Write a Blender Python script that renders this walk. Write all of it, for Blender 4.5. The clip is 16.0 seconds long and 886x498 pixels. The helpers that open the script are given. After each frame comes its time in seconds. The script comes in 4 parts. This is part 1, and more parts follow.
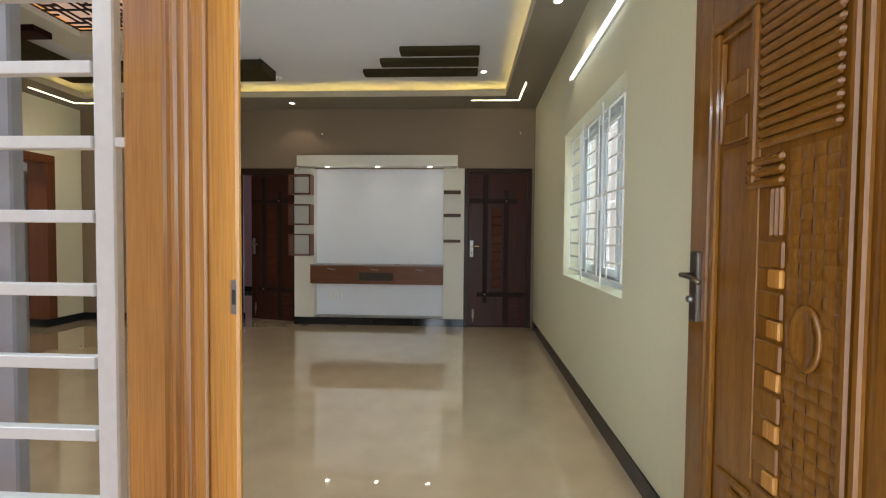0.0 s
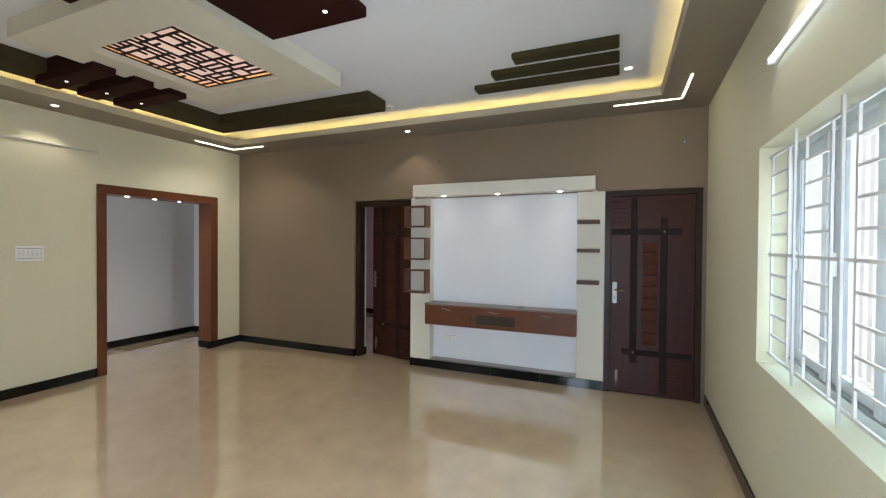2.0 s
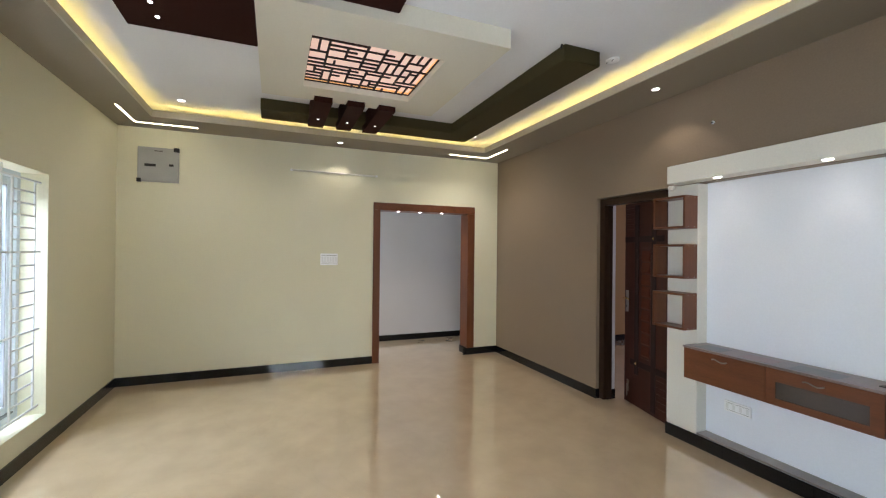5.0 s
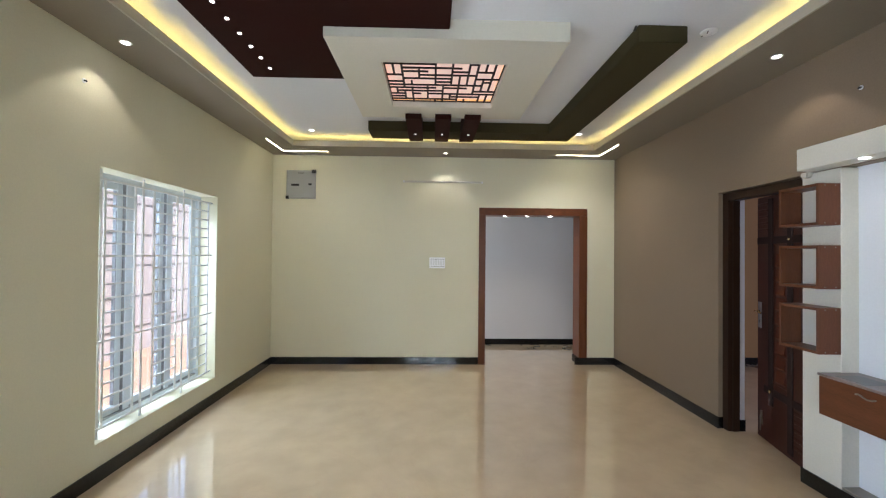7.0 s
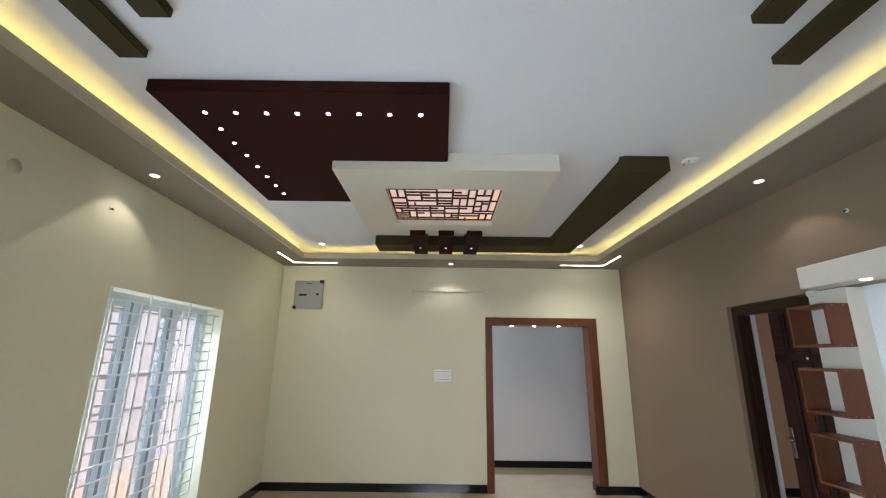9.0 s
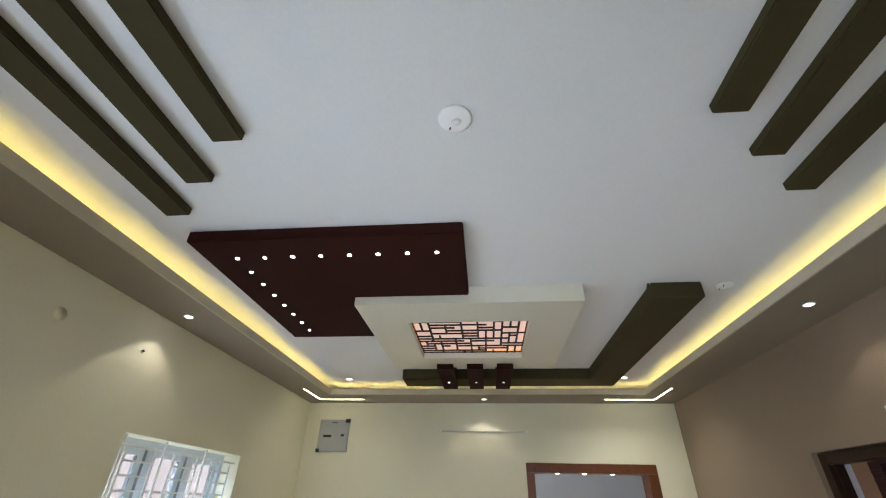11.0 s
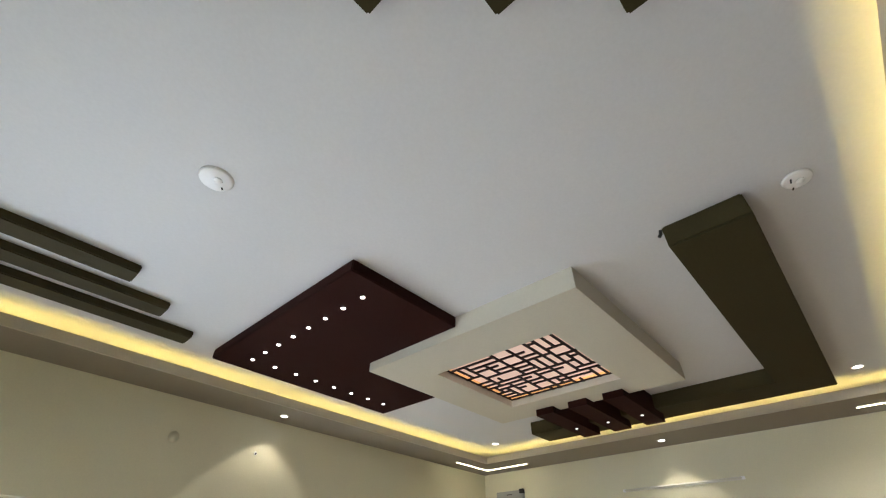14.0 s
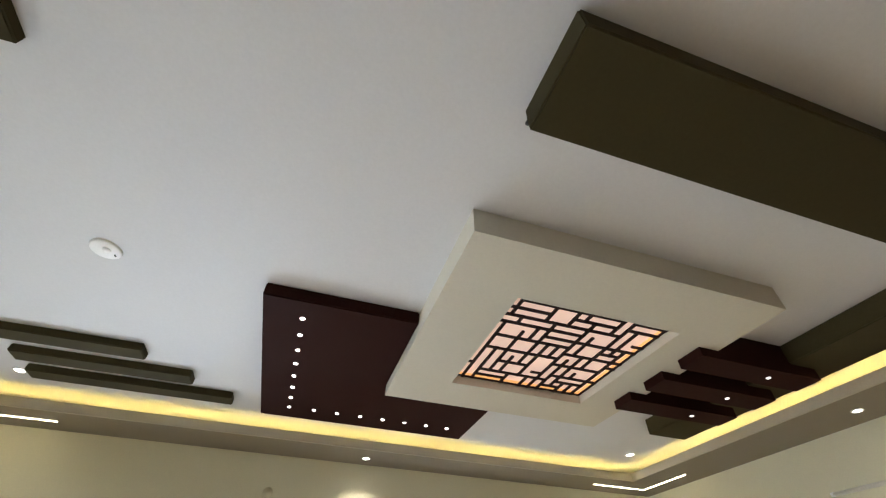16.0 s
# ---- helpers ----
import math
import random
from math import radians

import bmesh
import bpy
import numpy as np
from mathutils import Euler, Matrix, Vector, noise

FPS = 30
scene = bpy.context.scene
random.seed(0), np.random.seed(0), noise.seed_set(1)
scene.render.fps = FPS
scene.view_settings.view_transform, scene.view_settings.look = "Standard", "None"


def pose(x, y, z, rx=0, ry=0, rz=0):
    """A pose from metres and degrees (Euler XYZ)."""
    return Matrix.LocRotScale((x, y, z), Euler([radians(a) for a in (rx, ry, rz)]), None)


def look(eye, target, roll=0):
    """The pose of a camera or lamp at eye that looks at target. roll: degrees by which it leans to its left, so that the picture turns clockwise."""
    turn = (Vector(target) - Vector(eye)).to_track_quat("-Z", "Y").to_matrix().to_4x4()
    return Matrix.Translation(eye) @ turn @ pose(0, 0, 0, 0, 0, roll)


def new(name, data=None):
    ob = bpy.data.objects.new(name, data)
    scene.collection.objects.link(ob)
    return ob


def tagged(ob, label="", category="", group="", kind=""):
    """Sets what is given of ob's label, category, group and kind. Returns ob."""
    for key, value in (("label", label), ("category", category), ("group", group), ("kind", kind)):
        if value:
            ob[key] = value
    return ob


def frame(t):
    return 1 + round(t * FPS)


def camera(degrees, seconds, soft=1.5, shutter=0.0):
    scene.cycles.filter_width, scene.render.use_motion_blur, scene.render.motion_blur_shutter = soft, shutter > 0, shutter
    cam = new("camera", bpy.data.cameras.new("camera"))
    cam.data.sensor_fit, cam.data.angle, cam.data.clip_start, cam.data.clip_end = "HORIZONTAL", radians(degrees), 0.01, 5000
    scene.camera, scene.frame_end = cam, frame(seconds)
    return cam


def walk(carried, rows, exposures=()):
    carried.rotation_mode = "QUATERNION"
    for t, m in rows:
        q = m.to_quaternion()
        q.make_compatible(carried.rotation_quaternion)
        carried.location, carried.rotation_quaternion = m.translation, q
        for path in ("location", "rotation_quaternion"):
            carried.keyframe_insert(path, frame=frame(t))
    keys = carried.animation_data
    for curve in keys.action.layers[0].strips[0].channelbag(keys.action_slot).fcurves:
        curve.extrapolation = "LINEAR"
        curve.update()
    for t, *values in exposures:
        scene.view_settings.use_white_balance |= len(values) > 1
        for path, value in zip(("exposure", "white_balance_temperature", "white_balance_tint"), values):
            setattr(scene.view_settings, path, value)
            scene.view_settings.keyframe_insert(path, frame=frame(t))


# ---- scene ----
import itertools
cam = camera(93.6, 16.0, soft=1.2)
PATH = [
    (0, (0.31, 0.353, 1.205), (0.218, 2.35, 1.145), 0.5),
    (0.5, (0.323, 0.594, 1.347), (0.09, 2.579, 1.284), 0.6),
    (1, (0.413, 0.802, 1.467), (0.001, 2.758, 1.406), 0.5),
    (1.5, (0.485, 0.949, 1.554), (-0.118, 2.856, 1.503), 0.4),
    (2, (0.483, 1.203, 1.549), (-0.299, 3.043, 1.524), 0.4),
    (2.5, (0.483, 1.417, 1.577), (-0.481, 3.169, 1.57), 0.4),
    (3, (0.517, 1.667, 1.584), (-0.642, 3.296, 1.587), 0.4),
    (3.5, (0.53, 1.895, 1.574), (-0.824, 3.367, 1.584), 0.4),
    (4, (0.512, 2.183, 1.582), (-1.038, 3.447, 1.586), 0.4),
    (4.5, (0.572, 2.486, 1.551), (-1.151, 3.501, 1.56), 0.5),
    (5, (0.64, 2.789, 1.552), (-1.214, 3.541, 1.56), 0.6),
    (5.2, (0.623, 2.893, 1.556), (-1.267, 3.548, 1.557), 0.5),
    (7.3, (0.865, 3.419, 1.545), (-1.135, 3.441, 1.587), 0.7),
    (7.5, (0.858, 3.440, 1.562), (-1.142, 3.448, 1.618), 0.8),
    (8, (0.880, 3.446, 1.592), (-1.115, 3.446, 1.742), 0.8),
    (8.5, (0.869, 3.461, 1.635), (-1.109, 3.459, 1.932), 0.7),
    (9, (0.868, 3.464, 1.667), (-1.068, 3.460, 2.169), 0.7),
    (9.5, (0.865, 3.450, 1.691), (-1.004, 3.445, 2.403), 0.7),
    (10, (0.876, 3.438, 1.717), (-0.912, 3.415, 2.612), 0.6),
    (10.2, (0.874, 3.425, 1.732), (-0.886, 3.397, 2.681), 0.5),
    (12.5, (0.563, 4.301, 1.738), (-0.932, 3.729, 2.937), 0.8),
    (13, (0.386, 4.536, 1.733), (-1.013, 3.794, 2.955), 0.8),
    (13.5, (0.15, 4.736, 1.761), (-1.129, 3.826, 3.0), 0.8),
    (14, (-0.116, 4.973, 1.776), (-1.247, 3.907, 3.034), 1.0),
    (14.5, (-0.427, 5.101, 1.759), (-1.386, 3.91, 3.048), 1.0),
    (15, (-0.757, 5.191, 1.781), (-1.532, 3.903, 3.101), 1.1),
    (15.5, (-1.106, 5.301, 1.801), (-1.701, 3.946, 3.146), 1.3),
    (16, (-1.372, 5.318, 1.787), (-1.81, 3.921, 3.15), 1.3),
]
walk(cam, [(t, look(eye, target, roll)) for t, eye, target, roll in PATH], exposures=[(0.0, 1.98, 6850, 12), (0.2, 2.24, 6250, 10), (0.5, 2.45, 5650, 8), (1.0, 2.42, 5750, 10), (1.5, 2.40, 6000, 11), (2.5, 2.58, 6350, 12), (3.0, 2.70, 6450, 12), (3.5, 2.80, 6150, 12), (5.0, 2.63, 6100, 13), (8.0, 2.58, 5800, 12), (10.2, 2.46, 5850, 11), (12.5, 2.42, 6000, 11), (16.0, 2.62, 6300, 12)])

# ---- world, sun, exposure ----
SUN_EL, SUN_AZ = radians(56), radians(302)
world = bpy.data.worlds.new("sky")
scene.world = world
world.use_nodes = True
wn = world.node_tree
sky = wn.nodes.new("ShaderNodeTexSky")
sky.sky_type, sky.sun_disc = "NISHITA", False
sky.sun_elevation, sky.sun_rotation = SUN_EL, SUN_AZ
wn.nodes["Background"].inputs["Strength"].default_value = 0.07
wn.links.new(sky.outputs["Color"], wn.nodes["Background"].inputs["Color"])
sun = new("sun", bpy.data.lights.new("sun", "SUN"))
sun.data.energy, sun.data.angle, sun.data.color = 2.0, radians(0.5), (1.0, 0.95, 0.88)
sun.matrix_world = look((0, 0, 0), (-math.sin(SUN_AZ) * math.cos(SUN_EL), -math.cos(SUN_AZ) * math.cos(SUN_EL), -math.sin(SUN_EL)))


def opening_lamp(name, eye, target, wide, high, watts, rgb=(0.74, 0.87, 1.0), spread=180):
    """An added area lamp that stands in for daylight through an opening."""
    ob = new(name, bpy.data.lights.new(name, "AREA"))
    ob.data.shape, ob.data.size, ob.data.size_y, ob.data.energy, ob.data.color = "RECTANGLE", wide, high, watts, rgb
    ob.data.spread = radians(spread)
    ob.matrix_world = look(eye, target)
    return ob


# Fills added in place of sky light; none is a lamp of the house.
opening_lamp("entrance_skylight", (0.57, 0.862, 1.10), (0.40, 2.0, 1.15), 1.04, 1.9, 3.8, spread=140)
opening_lamp("side_light_skylight", (-0.36, 0.97, 1.35), (-0.36, 2.0, 1.35), 0.42, 1.3, 2.7, spread=130)
opening_lamp("east_window_skylight", (2.0, 3.46, 2.88), (1.30, 3.46, 1.60), 1.6, 0.8, 15, (0.50, 0.83, 1.0))
opening_lamp("south_window_skylight", (-2.80, 0.05, 2.80), (-2.80, 1.05, 1.50), 1.8, 0.8, 27)
# Added in place of light thrown up by the paving outside.
opening_lamp("south_window_ground_light", (-2.80, 0.68, -0.11), (-2.80, 1.42, 1.20), 1.4, 0.22, 6, (0.80, 0.90, 1.0))
# Added in place of light thrown back by the neighbour's wall.
opening_lamp("east_window_neighbour_light", (1.47, 3.43, 1.50), (-4.0, 3.60, 1.50), 1.30, 1.15, 4.6, (0.95, 0.97, 1.0), spread=105)
# Added lamp to brighten the corridor; its source is made up.
opening_lamp("corridor_skylight", (-5.86, 1.78, 1.55), (-5.86, 3.0, 1.5), 0.8, 1.3, 5.5)
# Added bluish lamp that brightens the door gap; no window is known there.
opening_lamp("bedroom_window_skylight", (-0.03, 7.6, 1.5), (-2.0, 7.6, 1.4), 1.2, 1.2, 8, (0.66, 0.72, 1.0))


# ---- materials ----
def material(name, rgb, rough=0.5, metal=0.0, var=0.06, big=1.2, fine=60.0, bump=0.0, coat=0.0, stretch=(1, 1, 1), emit=None, power=0.0, tone=None, spec=0.5):
    """A procedural surface: two scales of noise on colour and roughness, fine bump."""
    m = bpy.data.materials.new(name)
    m.use_nodes = True
    n, l = m.node_tree.nodes, m.node_tree.links
    b = n["Principled BSDF"]
    b.inputs["Metallic"].default_value = metal
    b.inputs["Specular IOR Level"].default_value = spec
    b.inputs["Coat Weight"].default_value = coat
    b.inputs["Coat Roughness"].default_value = 0.06
    co = n.new("ShaderNodeTexCoord")
    mp = n.new("ShaderNodeMapping")
    mp.inputs["Scale"].default_value = stretch
    l.new(co.outputs["Object"], mp.inputs["Vector"])
    a, c = n.new("ShaderNodeTexNoise"), n.new("ShaderNodeTexNoise")
    a.inputs["Scale"].default_value, c.inputs["Scale"].default_value = big, fine
    a.inputs["Detail"].default_value, c.inputs["Detail"].default_value = 4, 3
    l.new(mp.outputs["Vector"], a.inputs["Vector"])
    l.new(mp.outputs["Vector"], c.inputs["Vector"])
    mixn = n.new("ShaderNodeMath")
    mixn.operation = "ADD"
    l.new(a.outputs["Fac"], mixn.inputs[0])
    l.new(c.outputs["Fac"], mixn.inputs[1])
    half = n.new("ShaderNodeMath")
    half.operation = "MULTIPLY"
    half.inputs[1].default_value = 0.5
    l.new(mixn.outputs[0], half.inputs[0])
    ramp = n.new("ShaderNodeValToRGB")
    ramp.color_ramp.elements[0].position, ramp.color_ramp.elements[1].position = 0.3, 0.7
    dark = tone or [v * (1 - var) ** 2 for v in rgb]
    light = rgb if tone else [min(1.0, v * (1 + var)) for v in rgb]
    ramp.color_ramp.elements[0].color = (*dark, 1)
    ramp.color_ramp.elements[1].color = (*light, 1)
    l.new(half.outputs[0], ramp.inputs["Fac"])
    l.new(ramp.outputs["Color"], b.inputs["Base Color"])
    rr = n.new("ShaderNodeMapRange")
    rr.inputs["To Min"].default_value, rr.inputs["To Max"].default_value = max(0.02, rough * 0.85), min(1, rough * 1.15)
    l.new(a.outputs["Fac"], rr.inputs["Value"])
    l.new(rr.outputs["Result"], b.inputs["Roughness"])
    if bump:
        bp = n.new("ShaderNodeBump")
        bp.inputs["Strength"].default_value, bp.inputs["Distance"].default_value = bump, 0.004
        l.new(c.outputs["Fac"], bp.inputs["Height"])
        l.new(bp.outputs["Normal"], b.inputs["Normal"])
    if emit:
        b.inputs["Emission Color"].default_value = (*emit, 1)
        b.inputs["Emission Strength"].default_value = power
    return m


def floor_material():
    m = material("polished_marble", (0.65, 0.50, 0.325), 0.03, var=0.07, big=1.1, fine=4.5, coat=1.0, spec=0.8)
    n, l = m.node_tree.nodes, m.node_tree.links
    b = n["Principled BSDF"]
    b.inputs["Coat Roughness"].default_value = 0.02
    b.inputs["Coat IOR"].default_value = 1.7
    old = b.inputs["Base Color"].links[0].from_socket
    co = n.new("ShaderNodeTexCoord")
    w = n.new("ShaderNodeTexNoise")
    w.inputs["Scale"].default_value, w.inputs["Detail"].default_value, w.inputs["Distortion"].default_value = 0.9, 8, 1.6
    l.new(co.outputs["Object"], w.inputs["Vector"])
    r = n.new("ShaderNodeValToRGB")
    e = r.color_ramp.elements
    e[0].position, e[0].color = 0.485, (0, 0, 0, 1)
    e[1].position, e[1].color = 0.5, (1, 1, 1, 1)
    k = e.new(0.515)
    k.color = (0, 0, 0, 1)
    l.new(w.outputs["Fac"], r.inputs["Fac"])
    g = n.new("ShaderNodeTexNoise")
    g.inputs["Scale"].default_value = 1.3
    l.new(co.outputs["Object"], g.inputs["Vector"])
    mul = n.new("ShaderNodeMath")
    mul.operation = "MULTIPLY"
    l.new(r.outputs["Color"], mul.inputs[0])
    l.new(g.outputs["Fac"], mul.inputs[1])
    sc = n.new("ShaderNodeMath")
    sc.operation = "MULTIPLY"
    sc.inputs[1].default_value = 0.10
    l.new(mul.outputs[0], sc.inputs[0])
    mx = n.new("ShaderNodeMix")
    mx.data_type = "RGBA"
    l.new(sc.outputs[0], mx.inputs["Factor"])
    l.new(old, mx.inputs[6])
    mx.inputs[7].default_value = (0.30, 0.22, 0.14, 1)
    l.new(mx.outputs[2], b.inputs["Base Color"])
    return m


def glass_material():
    m = bpy.data.materials.new("window_glass")
    m.use_nodes = True
    b = m.node_tree.nodes["Principled BSDF"]
    b.inputs["Base Color"].default_value = (0.93, 0.97, 0.97, 1)
    b.inputs["Roughness"].default_value = 0.0
    b.inputs["Transmission Weight"].default_value = 1.0
    b.inputs["IOR"].default_value = 1.45
    return m


def glow(name, rgb, power):
    m = bpy.data.materials.new(name)
    m.use_nodes = True
    b = m.node_tree.nodes["Principled BSDF"]
    b.inputs["Base Color"].default_value = (*rgb, 1)
    b.inputs["Emission Color"].default_value = (*rgb, 1)
    b.inputs["Emission Strength"].default_value = power
    return m


CREAM = material("cream_wall_paint", (0.77, 0.735, 0.545), 0.65, spec=0.28, var=0.03, big=0.8, fine=90, bump=0.06)
BROWN = material("brown_wall_paint", (0.258, 0.193, 0.131), 0.5, spec=0.3, var=0.05, big=0.8, fine=90, bump=0.06)
TAUPE = material("taupe_soffit_paint", (0.27, 0.232, 0.178), 0.55, var=0.04, big=0.8, fine=90, bump=0.05)
LIP = material("beige_lip_paint", (0.50, 0.455, 0.36), 0.55, var=0.04, big=0.8, fine=90, bump=0.05)
WHITE_CEIL = material("white_ceiling_paint", (0.74, 0.745, 0.76), 0.6, var=0.025, big=0.7, fine=80, bump=0.05)
WHITE = material("white_wall_paint", (0.86, 0.88, 0.92), 0.95, spec=0.04, var=0.02, big=1.2, fine=80, bump=0.02)
IVORY = material("ivory_paint", (0.76, 0.73, 0.64), 0.55, var=0.04, big=1.5, fine=80, bump=0.06)
SLAB_IVORY = material("ivory_gypsum_paint", (0.66, 0.63, 0.53), 0.55, var=0.03, big=1.0, fine=80, bump=0.05)
GREY_WALL = material("grey_white_wall_paint", (0.62, 0.60, 0.61), 0.55, var=0.03, big=0.8, fine=80, bump=0.06)
MAUVE = material("mauve_wall_paint", (0.42, 0.28, 0.30), 0.55, var=0.04, big=0.8, fine=80, bump=0.06)
OCHRE = material("ochre_wall_paint", (0.36, 0.20, 0.075), 0.55, var=0.04, big=0.8, fine=80, bump=0.06)
OLIVE = material("dark_olive_gypsum_paint", (0.054, 0.044, 0.019), 0.75, spec=0.12, var=0.06, big=1.5, fine=70, bump=0.06)
MAROON = material("dark_maroon_gypsum_paint", (0.028, 0.0070, 0.0048), 0.75, spec=0.10, var=0.08, big=1.5, fine=70, bump=0.06)
GRANITE = material("black_granite", (0.008, 0.008, 0.009), 0.10, spec=0.35, var=0.3, big=8, fine=160)
LEDGE = material("grey_granite_ledge", (0.30, 0.27, 0.24), 0.3, var=0.12, big=5, fine=140)
FLOOR = floor_material()
RED_WOOD = material("reddish_brown_laminate", (0.150, 0.050, 0.020), 0.38, spec=0.35, var=0.2, big=2.2, fine=40, stretch=(9, 9, 0.7), bump=0.03)
RED_WOOD_H = material("reddish_brown_laminate_lengthwise", (0.150, 0.050, 0.020), 0.38, spec=0.35, var=0.2, big=2.2, fine=40, stretch=(0.7, 9, 9), bump=0.03)
DOOR_WOOD = material("dark_mahogany_door", (0.052, 0.014, 0.008), 0.38, spec=0.2, var=0.25, big=2.5, fine=45, stretch=(8, 8, 0.6), bump=0.04)
SLAT = material("carved_reddish_slat", (0.085, 0.024, 0.012), 0.5, var=0.2, big=2.5, fine=45, stretch=(0.7, 8, 8), bump=0.03, spec=0.12)
STRAP = material("black_brown_door_strap", (0.026, 0.015, 0.014), 0.55, spec=0.12, var=0.2, big=3, fine=60, stretch=(6, 6, 1))
DARK_FRAME = material("dark_brown_door_frame", (0.034, 0.016, 0.008), 0.42, spec=0.2, var=0.2, big=2.5, fine=45, stretch=(8, 8, 0.6), coat=0.06)
TEAK = material("varnished_teak", (0.60, 0.285, 0.050), 0.20, tone=(0.33, 0.120, 0.018), big=2.2, fine=34, stretch=(13, 13, 0.35), bump=0.03, coat=0.6)
TEAK_DOOR = material("varnished_teak_door", (0.27, 0.108, 0.012), 0.24, tone=(0.14, 0.048, 0.005), big=3.0, fine=26, stretch=(9, 9, 0.6), bump=0.03, coat=0.5)
SHELF_WOOD = material("dark_walnut_laminate", (0.085, 0.038, 0.026), 0.42, spec=0.25, var=0.2, big=2.2, fine=40, stretch=(0.7, 9, 9), bump=0.03)
TOP_STONE = material("patchwork_laminate_top", (0.30, 0.22, 0.20), 0.3, tone=(0.13, 0.12, 0.12), big=3.5, fine=50)
INLAY_GREY = material("dark_grey_laminate", (0.12, 0.125, 0.13), 0.3, var=0.15, big=6, fine=90)
INLAY_ROSE = material("rose_brown_laminate", (0.26, 0.15, 0.14), 0.3, var=0.12, big=6, fine=90)
STEEL = material("brushed_steel", (0.30, 0.28, 0.26), 0.40, metal=1.0, var=0.08, big=6, fine=120, stretch=(1, 1, 12))
DARK_STEEL = material("aged_bronze_steel", (0.22, 0.18, 0.14), 0.35, metal=1.0, var=0.12, big=6, fine=120)
BRASS = material("polished_brass", (0.75, 0.55, 0.25), 0.2, metal=1.0, var=0.06, big=8, fine=100)
WHITE_METAL = material("white_enamelled_steel", (0.80, 0.80, 0.78), 0.35, var=0.04, big=4, fine=70)
UPVC = material("pale_grey_blue_window_profile", (0.66, 0.715, 0.745), 0.3, var=0.03, big=3, fine=60)
SHUTTER_WHITE = material("greenish_white_shutter_paint", (0.84, 0.87, 0.85), 0.4, var=0.04, big=3, fine=60)
# Blue-grey here is the shade behind the grille, put into the colour.
SHUTTER_SHADED = material("shaded_shutter_paint", (0.40, 0.425, 0.47), 0.4, var=0.04, big=3, fine=60)
GREY_UPVC = material("grey_gasket_track", (0.28, 0.29, 0.30), 0.4, var=0.06, big=3, fine=60)
PLASTIC = material("white_switch_plastic", (0.93, 0.93, 0.93), 0.3, var=0.02, big=4, fine=60)
GREY_BOX = material("grey_powder_coated_steel", (0.40, 0.40, 0.38), 0.4, var=0.05, big=4, fine=80)
BLACK = material("black_plastic", (0.02, 0.02, 0.02), 0.4, var=0.1, big=5, fine=60)
PALE_GLASS_BACK = material("smoked_drawer_glass", (0.05, 0.04, 0.035), 0.03, var=0.1, big=4, fine=60, coat=0.5)
NEIGHBOUR = material("pale_plaster_neighbour_wall", (0.40, 0.335, 0.315), 0.8, var=0.06, big=1.0, fine=30, bump=0.2)
HOUSE_PLASTER = material("off_white_house_plaster", (0.46, 0.455, 0.44), 0.8, var=0.06, big=1.0, fine=30, bump=0.2)
GREY_BLOCK = material("grey_concrete", (0.35, 0.35, 0.36), 0.85, var=0.12, big=2.0, fine=40, bump=0.3)
TERRACOTTA = material("terracotta_paving", (0.33, 0.18, 0.12), 0.7, var=0.12, big=2.0, fine=40, bump=0.2)
EARTH = material("dry_earth", (0.26, 0.20, 0.14), 0.9, var=0.2, big=0.6, fine=12, bump=0.4)
DARK_LINE = material("dark_groove_paint", (0.10, 0.08, 0.075), 0.6, var=0.1, big=2, fine=40)
GLASS = glass_material()
LAMP_WHITE = glow("white_led_lens", (1.0, 0.95, 0.86), 3.5)
LAMP_SMALL = glow("small_led_lens", (1.0, 0.93, 0.82), 2.5)
LAMP_DIM = glow("dim_led_lens", (1.0, 0.95, 0.88), 0.35)
TUBE = glow("cool_tube_diffuser", (0.80, 0.92, 1.0), 0.9)
PROFILE = glow("profile_light_diffuser", (1.0, 0.90, 0.60), 2.4)
COVE = glow("warm_cove_led_tape", (1.0, 0.76, 0.22), 4.6)
EDGE_LED = glow("warm_edge_led", (1.0, 0.55, 0.20), 0.09)
PANEL = glow("backlit_acrylic_panel", (1.0, 0.70, 0.56), 0.09)


# ---- building helpers ----
def add_box(bm, x0, x1, y0, y1, z0, z1):
    v = [bm.verts.new(p) for p in ((x0, y0, z0), (x1, y0, z0), (x1, y1, z0), (x0, y1, z0), (x0, y0, z1), (x1, y0, z1), (x1, y1, z1), (x0, y1, z1))]
    for f in ((3, 2, 1, 0), (4, 5, 6, 7), (0, 1, 5, 4), (1, 2, 6, 5), (2, 3, 7, 6), (3, 0, 4, 7)):
        bm.faces.new([v[i] for i in f])
    return bm


def box(x0, x1, y0, y1, z0, z1, bevel=0.0, seg=1):
    bm = add_box(bmesh.new(), min(x0, x1), max(x0, x1), min(y0, y1), max(y0, y1), min(z0, z1), max(z0, z1))
    if bevel:
        bmesh.ops.bevel(bm, geom=list(bm.edges), offset=bevel, segments=seg, affect="EDGES", clamp_overlap=True)
    return bm


def boxes(*rows):
    bm = bmesh.new()
    for r in rows:
        add_box(bm, *r)
    return bm


def rod(p, q, r, seg=10):
    """A round bar from p to q."""
    bm = bmesh.new()
    p, q = Vector(p), Vector(q)
    bmesh.ops.create_cone(bm, cap_ends=True, segments=seg, radius1=r, radius2=r, depth=(q - p).length)
    bmesh.ops.transform(bm, matrix=Matrix.Translation((p + q) / 2) @ (q - p).to_track_quat("Z", "Y").to_matrix().to_4x4(), verts=bm.verts)
    return bm


